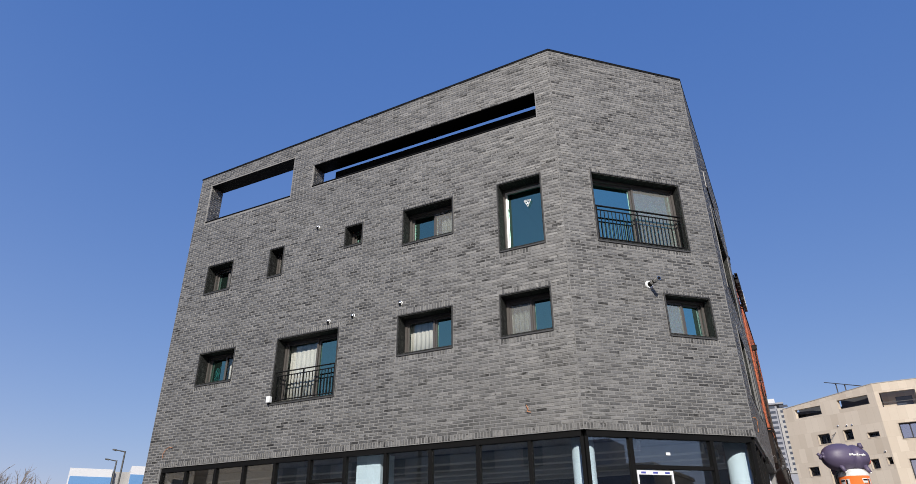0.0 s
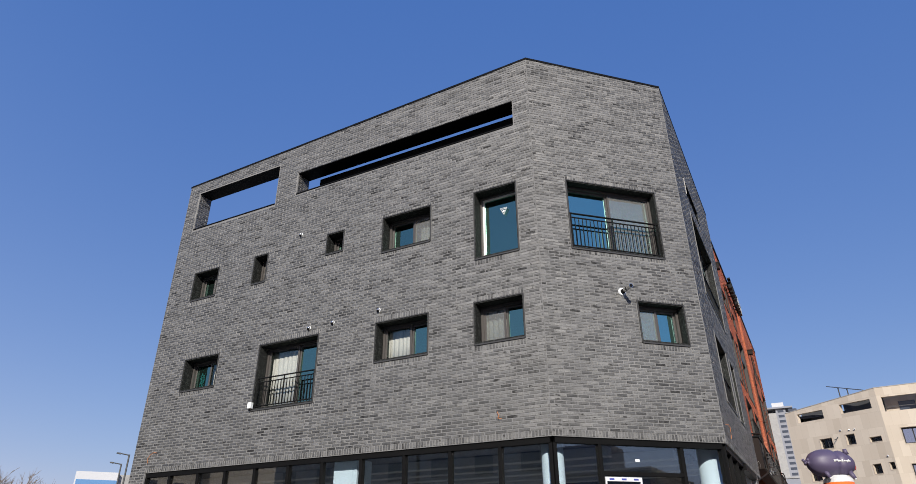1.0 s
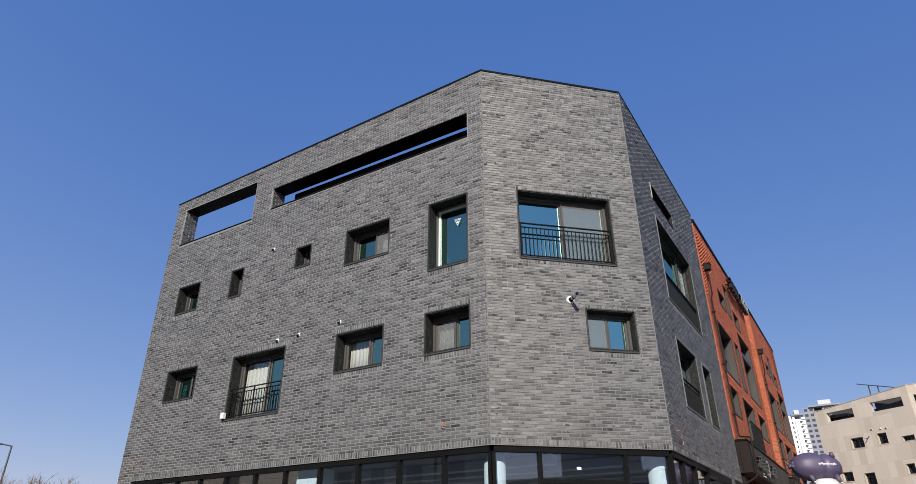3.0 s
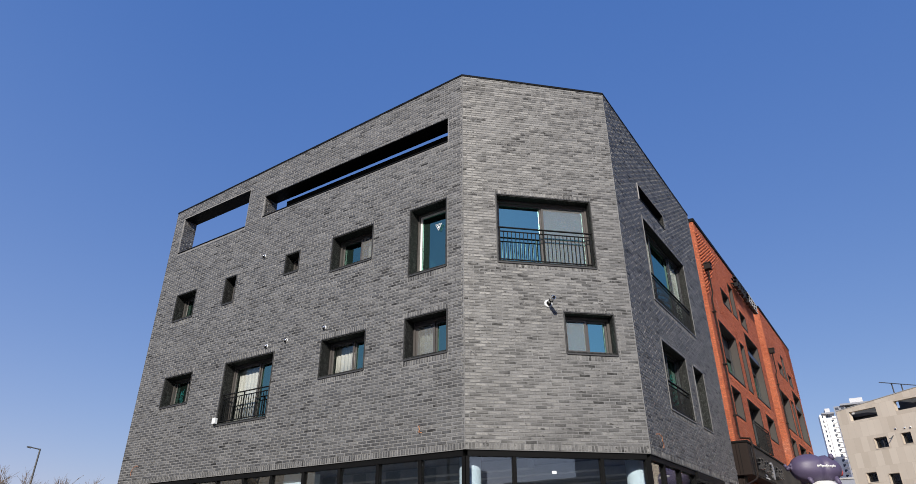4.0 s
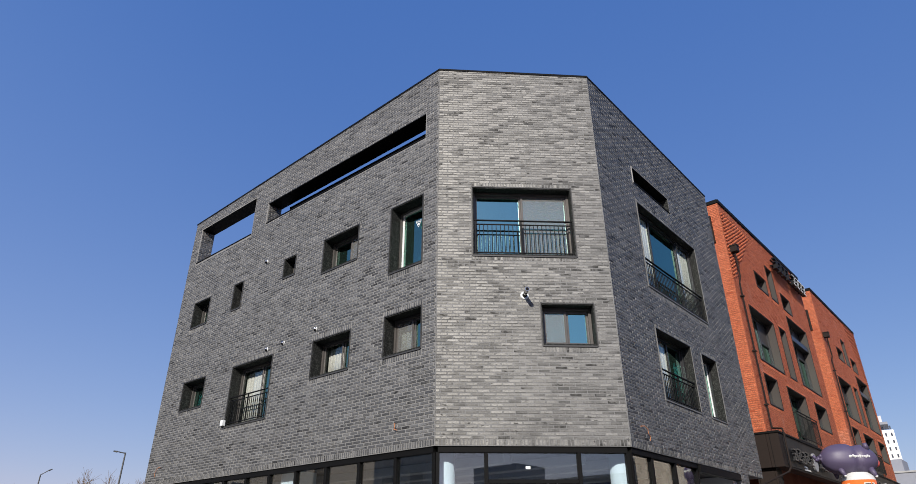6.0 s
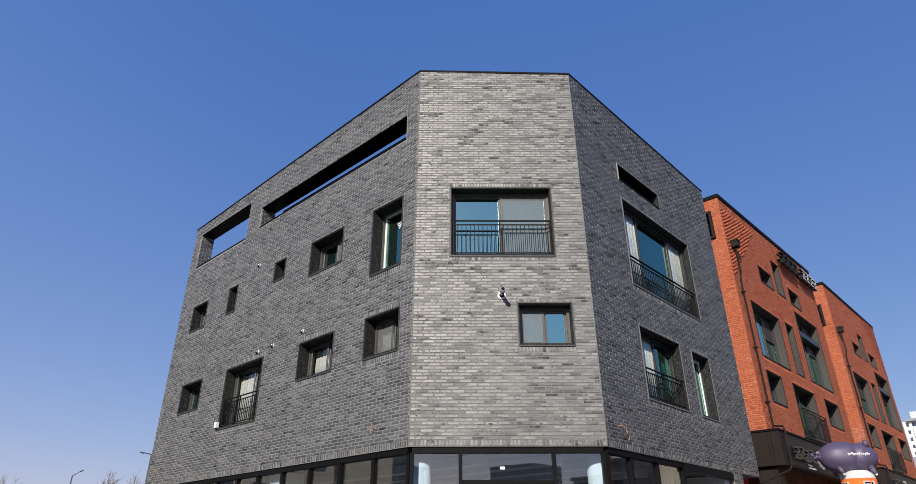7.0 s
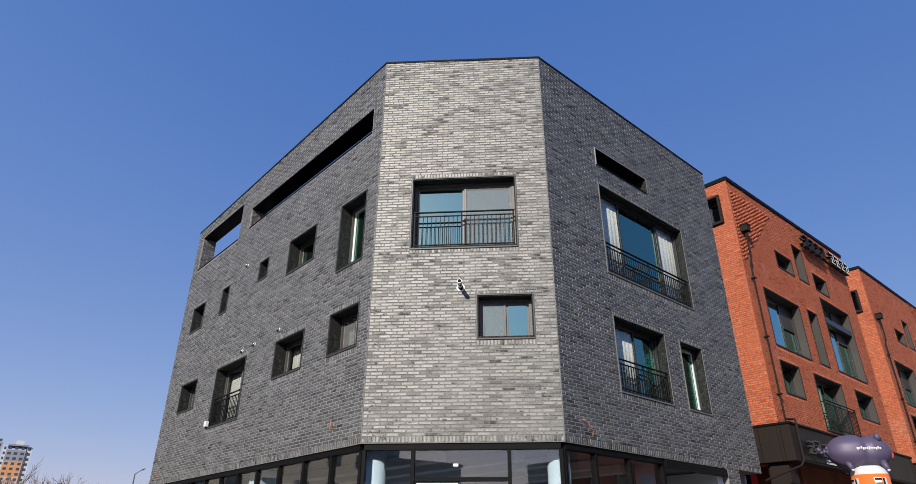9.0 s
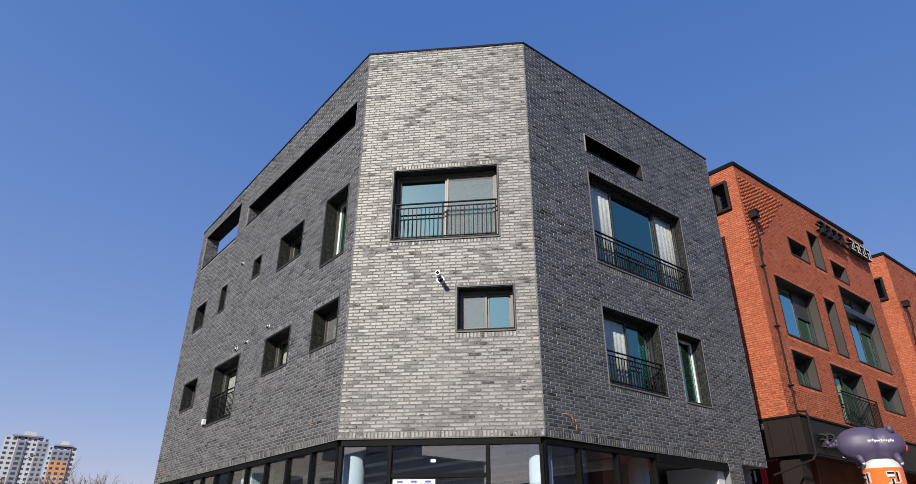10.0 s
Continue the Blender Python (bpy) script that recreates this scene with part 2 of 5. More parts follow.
# ---- mesh helpers ----
def box(bm, x0, x1, y0, y1, z0, z1, bevel=0.0):
    vs = bmesh.ops.create_cube(bm, size=1.0)["verts"]
    for v in vs:
        v.co = ((x0 + x1) / 2 + v.co.x * (x1 - x0), (y0 + y1) / 2 + v.co.y * (y1 - y0), (z0 + z1) / 2 + v.co.z * (z1 - z0))
    if bevel:
        es = {e for v in vs for e in v.link_edges}
        bmesh.ops.bevel(bm, geom=list(es), offset=bevel, segments=1, affect='EDGES')
    return bm


def tube(bm, a, b, r0, r1=None, n=10, caps=True):
    a, b = Vector(a), Vector(b)
    m = Matrix.Translation((a + b) / 2) @ (b - a).to_track_quat('Z', 'Y').to_matrix().to_4x4()
    bmesh.ops.create_cone(bm, cap_ends=caps, segments=n, radius1=r0, radius2=r0 if r1 is None else r1, depth=(b - a).length, matrix=m)
    return bm


def pipe(bm, pts, r, n=8):
    """A bent tube through points, with ball joints at the bends."""
    for a, b in zip(pts, pts[1:]):
        tube(bm, a, b, r, n=n)
    for p in pts[1:-1]:
        bmesh.ops.create_icosphere(bm, subdivisions=1, radius=r * 1.04, matrix=Matrix.Translation(p))
    return bm


def mesh_of(name, bm, material, smooth=False):
    me = bpy.data.meshes.new(name)
    bm.to_mesh(me)
    bm.free()
    me.materials.append(material)
    if smooth:
        me.shade_smooth()
    return me


def part(name, bm, material, parent, label="", smooth=False):
    ob = new(name, mesh_of(name, bm, material, smooth))
    ob.parent = parent
    return tagged(ob, label)


def thing(name, bm, material, label, category, group="", kind="", smooth=False):
    return tagged(new(name, mesh_of(name, bm, material, smooth)), label, category, group, kind)


def empty(name, m, label, category, group="", kind=""):
    ob = new(name)
    ob.empty_display_size = 0.2
    ob.matrix_world = m
    return tagged(ob, label, category, group, kind)


def B():
    return bmesh.new()


class Face:
    """A wall's plane: u along it, depth inwards, z up."""

    def __init__(self, a, b, top_a, top_b, thick):
        self.a, self.b = Vector((*a, 0)), Vector((*b, 0))
        self.len = (self.b - self.a).length
        self.u = (self.b - self.a).normalized()
        self.inward = Vector((-self.u.y, self.u.x, 0))
        self.top_a, self.top_b, self.thick = top_a, top_b, thick
        self.holes = []

    def m(self, u=0.0, z=0.0, d=0.0):
        o = self.a + self.u * u + self.inward * d + Vector((0, 0, z))
        return Matrix(((self.u.x, self.inward.x, 0, o.x), (self.u.y, self.inward.y, 0, o.y), (0, 0, 1, o.z), (0, 0, 0, 1)))

    def top(self, u):
        return self.top_a + (self.top_b - self.top_a) * u / self.len


def slab(bm, face, z0, holes, d0, d1, cut=(0.0, 0.0)):
    """A wall of real thickness with openings right through it, its top free to slope."""
    lo, hi = cut[0], face.len - cut[1]
    us = sorted({lo, hi, *(h[0] for h in holes), *(h[1] for h in holes)})
    zs = sorted({z0, *(h[2] for h in holes), *(h[3] for h in holes)}) + [None]
    zs = [z for z in zs if z is None or z < min(face.top_a, face.top_b)]
    us = [u for u in us if lo <= u <= hi]

    def solid(i, j):
        if not (0 <= i < len(us) - 1 and 0 <= j < len(zs) - 1):
            return False
        uc = (us[i] + us[i + 1]) / 2
        zc = (zs[j] + (zs[j + 1] if zs[j + 1] is not None else zs[j] + 0.02)) / 2
        return not any(h[0] < uc < h[1] and h[2] < zc < h[3] for h in holes)

    made = {}

    def v(i, j, k):
        if (i, j, k) not in made:
            z = zs[j] if zs[j] is not None else face.top(us[i])
            made[i, j, k] = bm.verts.new((us[i], (d0, d1)[k], z))
        return made[i, j, k]

    for i in range(len(us) - 1):
        for j in range(len(zs) - 1):
            if not solid(i, j):
                continue
            bm.faces.new((v(i, j, 0), v(i + 1, j, 0), v(i + 1, j + 1, 0), v(i, j + 1, 0)))
            bm.faces.new((v(i, j, 1), v(i, j + 1, 1), v(i + 1, j + 1, 1), v(i + 1, j, 1)))
            for di, dj, q in ((-1, 0, ((i, j), (i, j + 1))), (1, 0, ((i + 1, j + 1), (i + 1, j))), (0, -1, ((i + 1, j), (i, j))), (0, 1, ((i, j + 1), (i + 1, j + 1)))):
                if not solid(i + di, j + dj):
                    p, r = q
                    bm.faces.new((v(*p, 0), v(*p, 1), v(*r, 1), v(*r, 0)))
    bmesh.ops.recalc_face_normals(bm, faces=bm.faces[:])
    return bm


# faces of one brick: a bevelled front and four sides running back into the mortar
QUADS = ((0, 1, 2, 3), (0, 4, 5, 1), (1, 5, 6, 2), (2, 6, 7, 3), (3, 7, 4, 0), (4, 8, 9, 5), (5, 9, 10, 6), (6, 10, 11, 7), (7, 11, 8, 4))


def brick_points(w, h, proud, edge=0.003, back=0.012):
    ring = lambda e, d: [(e, d, e), (w - e, d, e), (w - e, d, h - e), (e, d, h - e)]
    return ring(edge, -proud) + ring(0.0, -proud + edge) + ring(0.0, back)


def lay_bricks(face, wall, z0, zones, long, high, joint, material, single, rng, name="brick", proud=0.0065, relief=None, soldier=()):
    """Courses of bricks over a wall, cut at the openings. Those inside `single` (u0, u1, z0, z1) are objects of their own, the rest one mesh.
    zones: (u0, u1, z0, z1) left free. soldier: (u0, u1, z0, z1) rows of bricks on end."""
    verts, quads = [], []
    shared = {}
    loose = []
    row = 0

    def add(u, z, w, h, alone):
        p = proud + rng.uniform(-0.002, 0.003)
        if relief:
            kind = relief(u + w / 2, z + h / 2)
            if kind == 'lattice' and w > long * 0.6:
                cut(u, z, w * 0.5 - 0.002, h, proud + 0.030)
                cut(u + w * 0.5, z, w * 0.5, h, proud - 0.004)
                return
            if kind == 'rib' and row % 2:
                p += 0.022
        if alone and len(loose) < 300:
            key = (round(w, 2), round(h, 3), rng.randrange(3))
            if key not in shared:
                me = bpy.data.meshes.new(name)
                me.from_pydata(brick_points(w, h, p), [], QUADS)
                me.materials.append(material)
                shared[key] = me
            ob = new(name, shared[key])
            ob.parent = wall
            ob.location = (u, 0, z)
            loose.append(ob)
            return
        cut(u, z, w, h, p)

    def cut(u, z, w, h, p):
        """One brick of the joined rest."""
        n = len(verts)
        tu, tz = rng.uniform(-0.0015, 0.0015), rng.uniform(-0.0015, 0.0015)
        for i, (x, y, q) in enumerate(brick_points(w, h, p)):
            verts.append((u + x + tu, y + (rng.uniform(-0.001, 0.001) if i < 4 else 0), min(z + q + tz, face.top(u + x) - 0.02)))
        quads.extend(tuple(n + i for i in q) for q in QUADS)

    zones = list(zones) + list(soldier)
    z = z0
    while z < max(face.top_a, face.top_b) - 0.03:
        cuts = [(0.0, face.len)]
        for h in zones:
            if h[2] < z + high * 0.55 and h[3] > z + high * 0.45:
                cuts = [c for a, b in cuts for c in ((a, min(b, h[0])), (max(a, h[1]), b)) if c[1] - c[0] > 0.02]
        start = -rng.uniform(0.0, 0.02) - (long + joint) * (0.5 if row % 2 else 0.0)
        for a, b in cuts:
            u = start
            while u < b:
                x0, x1 = max(u, a + joint / 2), min(u + long, b - joint / 2)
                if x1 - x0 > 0.025 and z < face.top((x0 + x1) / 2) - 0.03:
                    whole = x1 - x0 > long - 0.001
                    add(x0, z, x1 - x0, high, whole and single and single[0] < x0 and x1 < single[1] and single[2] < z < single[3])
                u += long + joint
        z += high + joint
        row += 1
    for u0, u1, s0, s1 in soldier:
        n = max(1, round((u1 - u0) / (high + joint)))
        step = (u1 - u0) / n
        for i in range(n):
            add(u0 + i * step + joint / 2, s0 + joint / 2, step - joint, s1 - s0 - joint, False)
    me = bpy.data.meshes.new(name + "work")
    me.from_pydata(verts, [], quads)
    me.materials.append(material)
    ob = new(name + "work", me)
    ob.parent = wall
    return tagged(ob, kind="stuff")


# ---- ground and roads ----
def flat(name, x0, x1, y0, y1, z0, z1, material, label, category, kind="structure"):
    return thing(name, box(B(), x0, x1, y0, y1, z0, z1), material, label, category, kind=kind)


flat("ground", -2500, 2500, -2500, 2500, -0.6, -0.16, grained("dry_earth", (0.16, 0.14, 0.10), 0.95, 0.5, 0.3, 0, 0.4), "dry bare earth reaching to the horizon", "ground")
flat("road", 5.5, 14.5, -200, 260, -0.158, -0.12, ASPHALT, "grey asphalt street beside the brick buildings", "road")
flat("road_cross", -200, 200, -16, -3.6, -0.15, -0.11, ASPHALT, "grey asphalt street in front of the brick building", "road")
flat("pavement", -30, 5.3, -3.4, 60, -0.16, 0.0, PAVING, "pale paved footway round the brick buildings", "pavement")

# ---- the grey brick building ----
GB = 3.675  # underside of the brickwork
CORNER_A, CORNER_B = (0.03, -0.03), (2.735, 2.555)
LEFT = Face((-11.75, 0), CORNER_A, 12.53, 12.82, 0.45)
CHAM = Face(CORNER_A, CORNER_B, 12.82, 12.745, 0.45)
RIGHT = Face(CORNER_B, (2.74, 10.33), 12.745, 12.70, 0.45)
XL, YR = 11.75, -2.555

LEFT_W = {
    "w3": (-1.48, -0.42, 7.61, 9.33), "w4": (-1.53, -0.39, 5.65, 6.58), "l3": (-4.04, -2.65, 8.37, 9.33), "l4": (-4.09, -2.68, 5.63, 6.56),
    "s2": (-5.81, -5.26, 8.72, 9.31), "l6": (-8.36, -7.86, 8.40, 9.24), "l1": (-10.73, -9.74, 8.36, 9.23), "l2": (-10.43, -9.15, 5.70, 6.57),
    "l5": (-7.69, -5.78, 4.93, 6.57)}
LEFT_O = {"o1": (-11.25, -7.90, 10.82, 12.14), "o2": (-7.12, -0.40, 10.92, 11.64)}
CHAM_W = {"w1": (0.775, 3.045, 7.645, 9.36), "w2": (2.18, 3.30, 5.645, 6.55)}
RIGHT_W = {"r2": (4.50, 8.23, 7.60, 9.92), "r3": (4.50, 6.52, 4.89, 6.55), "r4": (7.20, 8.24, 4.89, 6.53)}
RIGHT_O = {"r1": (4.51, 6.75, 10.50, 10.99)}

for t in (*LEFT_W.values(), *LEFT_O.values()):
    LEFT.holes.append((t[0] + XL, t[1] + XL, t[2], t[3]))
for t in CHAM_W.values():
    CHAM.holes.append(t)
for t in (*RIGHT_W.values(), *RIGHT_O.values()):
    RIGHT.holes.append((t[0] + YR, t[1] + YR, t[2], t[3]))
SHOP_L, SHOP_C, SHOP_R = (0.58, 11.81, 0.0, GB), (-0.01, 3.83, 0.0, GB), (-0.01, 5.95, 0.0, GB)
SIDE_R = (6.55, 7.80, 0.0, 3.70)


def wall_of(name, face, holes, material, label, z0=0.0, cut=(0.0, 0.0)):
    ob = thing(name, slab(B(), face, z0, holes, 0.0, face.thick, cut), material, label, "wall", kind="structure")
    ob.matrix_world = face.m()
    return ob


wall_left = wall_of("wall_south", LEFT, LEFT.holes + [SHOP_L], GREY_MORTAR, "grey brick wall with deep window openings and a roof slot")
wall_cham = wall_of("wall_corner", CHAM, CHAM.holes + [SHOP_C], GREY_MORTAR, "grey brick wall across the cut-off corner of the building")
wall_right = wall_of("wall_east", RIGHT, RIGHT.holes + [SHOP_R, SIDE_R], GREY_MORTAR, "dark grey brick wall facing the side street")
BACKS = [((2.74, 10.33), (-11.75, 10.33)), ((-11.75, 10.33), (-11.75, 0))]
for nm, (a, b), ta, tb in (("wall_north", BACKS[0], 10.5, 10.5), ("wall_west", BACKS[1], 10.5, 10.5)):
    f = Face(a, b, ta, tb, 0.4)
    wall_of(nm, f, [(0.47, 2.6, 0.0, 3.70)] if nm == "wall_north" else [], GREY_MORTAR, "plain back wall of the grey brick building", cut=(0.46, 0.46))

# floors inside, roof deck, inner walls
PLAN = [(-11.3, 0.46), (-0.2, 0.46), (2.28, 2.87), (2.28, 9.9), (-11.3, 9.9)]


def deck(name, z0, z1, material, label, category="floor"):
    bm = B()
    lo = [bm.verts.new((x, y, z0)) for x, y in PLAN]
    hi = [bm.verts.new((x, y, z1)) for x, y in PLAN]
    bm.faces.new(lo[::-1]), bm.faces.new(hi)
    for i in range(len(PLAN)):
        j = (i + 1) % len(PLAN)
        bm.faces.new((lo[i], lo[j], hi[j], hi[i]))
    return thing(name, bm, material, label, category, kind="structure")


deck("floor_ground", -0.15, 0.02, CONCRETE, "bare concrete shop floor")
# shop ceiling coloured dark to stand for the shade behind the glazing
deck("floor_first", 3.62, 4.6, SHADED_ROOM, "dark ceiling of the shop below the first floor")
deck("floor_second", 6.85, 7.35, PLASTER, "pale floor slab between two storeys")
deck("roof", 9.98, 10.3, CONCRETE, "flat concrete roof deck behind the brick parapet", "roof")
for nm, z0, z1 in (("wall_inner_first", 4.6, 6.85), ("wall_inner_second", 7.35, 9.98)):
    thing(nm, box(B(), -11.2, -1.6, 3.4, 3.55, z0, z1), PLASTER, "pale plastered wall inside the rooms", "wall", kind="structure")
    thing(nm + "_cross", box(B(), -1.9, -1.75, 0.5, 3.38, z0, z1), PLASTER, "pale plastered cross wall inside the rooms", "wall", kind="structure")
    thing(nm + "_long", box(B(), -1.55, -1.4, 3.4, 9.8, z0, z1), PLASTER, "pale plastered long wall inside the rooms", "wall", kind="structure")
# back wall likewise carries the depth of shade in its colour
thing("wall_inner_shop", box(B(), -11.2, 2.2, 6.4, 6.55, 0.02, 3.62), SHADED_ROOM, "dark wall at the back of the empty shop", "wall", kind="structure")

window_count = 0


def hung_cloth(name, face, u0, u1, z0, z1, d, material, label, folds=0.11, depth=0.035):
    """A curtain hanging in soft folds."""
    rng = random.Random(int(u0 * 100) + int(z0 * 10))
    n = max(8, int((u1 - u0) / folds * 8))
    bm = B()
    rows = []
    for k, z in enumerate((z0, z0 + (z1 - z0) * 0.5, z1)):
        row = []
        for i in range(n + 1):
            u = u0 + (u1 - u0) * i / n
            ph = (u - u0) / folds * 2 * math.pi
            row.append(bm.verts.new((u, d + depth * (0.55 + 0.25 * (2 - k)) * math.sin(ph + 0.6 * math.sin(ph * 0.23)) + rng.uniform(-0.003, 0.003), z)))
        rows.append(row)
    for a, b in zip(rows, rows[1:]):
        for i in range(n):
            bm.faces.new((a[i], a[i + 1], b[i + 1], b[i]))
    ob = thing(name, bm, material, label, "curtain", group="curtains", smooth=True)
    md = ob.modifiers.new("thickness", 'SOLIDIFY')
    md.thickness = 0.004
    ob.matrix_world = face.m()
    return ob


def window(face, u0, u1, z0, z1, sashes, label, lining=GRANITE, frame=BRONZE, glass=GLASS, depth=0.29, edge=EDGE, fr=0.055, sill=0.02, behind=SCREEN_GLASS):
    """A deep-set window: stone lining, metal edge, frame and sliding sashes. sashes: (share of the width, 'glass', 'screen' or 'dark', frame material)."""
    global window_count
    window_count += 1
    w, h = u1 - u0, z1 - z0
    win = empty(f"window_{window_count}", face.m(u0, z0), label, "window", kind="structure")
    t = 0.025
    part("jamb", box(B(), 0.001, t, -0.006, depth, 0.001, h - 0.001), lining, win)
    part("jamb", box(B(), w - t, w - 0.001, -0.006, depth, 0.001, h - 0.001), lining, win)
    part("head", box(B(), t, w - t, -0.006, depth, h - t, h - 0.001), lining, win)
    part("window_sill", box(B(), t, w - t, -sill, depth, 0.001, 0.035), lining, win)
    bm = B()
    e = 0.016
    for q in ((-e, 0.004, -e, h + e), (w - 0.004, w + e, -e, h + e)):
        box(bm, q[0], q[1], -0.022, 0.004, q[2], q[3])
    box(bm, 0.004, w - 0.004, -0.022, 0.004, h - 0.004, h + e), box(bm, 0.004, w - 0.004, -0.026, 0.004, -e - 0.012, 0.0)
    part("edge_trim", bm, edge, win)
    a, b, lo, hi = t, w - t, 0.035, h - t
    bm = B()
    box(bm, a, a + fr, depth - 0.01, depth + 0.10, lo, hi), box(bm, b - fr, b, depth - 0.01, depth + 0.10, lo, hi)
    box(bm, a + fr, b - fr, depth - 0.01, depth + 0.10, lo, lo + fr), box(bm, a + fr, b - fr, depth - 0.01, depth + 0.10, hi - fr, hi)
    part("window_frame", bm, frame, win)
    a, b, lo, hi = a + fr, b - fr, lo + fr, hi - fr
    x = a
    total = sum(s[0] for s in sashes)
    for i, s in enumerate(sashes):
        x1 = x + (b - a) * s[0] / total
        d = depth + (0.015 if s[1] in ('screen', 'clear') else 0.05)
        sf = 0.045
        bm = B()
        box(bm, x, x + sf, d, d + 0.03, lo, hi, 0.003), box(bm, x1 - sf, x1, d, d + 0.03, lo, hi, 0.003)
        box(bm, x + sf, x1 - sf, d, d + 0.03, lo, lo + sf), box(bm, x + sf, x1 - sf, d, d + 0.03, hi - sf, hi)
        sash = part("sash", bm, s[2] if len(s) > 2 else frame, win)
        if s[1] == 'glass':
            pane = part("pane", box(B(), x + sf, x1 - sf, d + 0.035, d + 0.041, lo + sf, hi - sf), glass, sash)
            pane.visible_shadow = False
        elif s[1] == 'clear':
            pane = part("pane", box(B(), x + sf, x1 - sf, d + 0.035, d + 0.041, lo + sf, hi - sf), SASH_GLASS, sash)
            pane.visible_shadow = False
        elif s[1] == 'combo':
            mid = lo + (hi - lo) * 0.56
            part("panel", box(B(), x + sf, x1 - sf, d + 0.004, d + 0.026, mid, hi - sf), lining, sash, "solid metal panel")
            part("sash_rail", box(B(), x + sf, x1 - sf, d - 0.02, d + 0.03, mid - 0.09, mid - 0.001), frame, sash)
            pane = part("pane", box(B(), x + sf, x1 - sf, d + 0.035, d + 0.041, lo + sf, mid - 0.09), GLASS, sash)
            pane.visible_shadow = False
        else:
            pane = part("pane", box(B(), x + sf, x1 - sf, d + 0.035, d + 0.041, lo + sf, hi - sf), behind, sash)
            pane.visible_shadow = False
            part("insect_screen", box(B(), x + sf, x1 - sf, d + 0.010, d + 0.012, lo + sf, hi - sf), SCREEN, sash, "grey insect mesh")
        x = x1
    return win


def railing(face, u0, u1, z0, top, label, d=0.045, second=0.10, gap=0.095):
    """A low steel window railing: two top rails, a foot rail and upright bars."""
    w, h = u1 - u0, top - z0
    r = empty("window_railing", face.m(u0, z0), label, "railing", group="window railings")
    part("top_rail", box(B(), 0.004, w - 0.004, d - 0.025, d + 0.025, h - 0.022, h, 0.003), RAIL_METAL, r)
    part("rail", box(B(), 0.03, w - 0.03, d - 0.016, d + 0.016, h - second - 0.02, h - second, 0.002), RAIL_METAL, r)
    part("foot_rail", box(B(), 0.03, w - 0.03, d - 0.016, d + 0.016, 0.05, 0.072, 0.002), RAIL_METAL, r)
    if d < 0:
        for x in (0.02, w - 0.05):
            for z in (h - 0.08, 0.05):
                part("bracket", box(B(), x, x + 0.03, d - 0.01, 0.01, z, z + 0.03), RAIL_METAL, r)
    n = max(3, round((w - 0.06) / gap))
    for i in range(n + 1):
        x = 0.035 + (w - 0.07) * i / n
        main = i in (0, n, n // 2)
        q = 0.014 if main else 0.0075
        part("post" if main else "bar", box(B(), x - q, x + q, d - q, d + q, 0.037 if main else 0.07, h - 0.02 if main else h - second - 0.01), RAIL_METAL, r)
    return r


G, S, C = 'glass', 'screen', 'clear'
tall = "tall dark stone-lined window with a white inner frame"
pair = "deep-set sliding window in a dark granite surround, half covered by mesh"


def lw(key, sashes, label=pair, **kw):
    t = LEFT_W[key]
    return window(LEFT, t[0] + XL, t[1] + XL, t[2], t[3], sashes, label, **kw)


lw("w3", [(1, G, WHITE_FRAME)], tall, fr=0.03)
lw("w4", [(1, S), (0.9, G)])
lw("l3", [(0.55, G), (0.5, S)])
lw("l4", [(1, C), (0.75, G)])
lw("s2", [(0.6, G), (0.5, C)], "small square window deep in the grey brick wall")
lw("l6", [(0.5, C), (0.5, G)], "narrow upright window deep in the grey brick wall")
lw("l1", [(1, G), (0.9, S)])
lw("l2", [(1, G), (0.9, C)])
lw("l5", [(1.3, C), (1, G)], "tall sliding window with a curtain behind a black railing")
railing(LEFT, -7.66 + XL, -5.81 + XL, 4.96, 5.72, "black steel railing across a tall window")
t = CHAM_W["w1"]
window(CHAM, *t, [(1, G), (1, S)], "wide sliding window behind a black railing", glass=PALE_GLASS, behind=PALE_GLASS, depth=0.21)
railing(CHAM, t[0] + 0.03, t[1] - 0.03, t[2] + 0.03, 8.54, "black steel railing across a wide window")
window(CHAM, *CHAM_W["w2"], [(1, S), (0.95, G)], pair, glass=PALE_GLASS, behind=PALE_GLASS, depth=0.21)


def rw(key, sashes, label=pair, **kw):
    t = RIGHT_W[key]
    return window(RIGHT, t[0] + YR, t[1] + YR, t[2], t[3], sashes, label, **kw)


# east trims take the lighter copy, coloured as if the sun struck them
rw("r2", [(0.96, C), (1.71, G), (0.90, C)], "wide three-part window behind a black railing", frame=DARK_FRAME, edge=SUNLIT_EDGE, depth=0.17)
rw("r3", [(0.99, C), (0.87, G)], "tall sliding window behind a black railing", frame=DARK_FRAME, edge=SUNLIT_EDGE, depth=0.20)
rw("r4", [(1, G, WHITE_FRAME)], tall, frame=DARK_FRAME, fr=0.03, depth=0.19, edge=SUNLIT_EDGE)
railing(RIGHT, 4.53 + YR, 8.20 + YR, 7.63, 8.40, "black steel railing across a wide window")
railing(RIGHT, 4.53 + YR, 6.49 + YR, 4.92, 5.62, "black steel railing across a tall window")


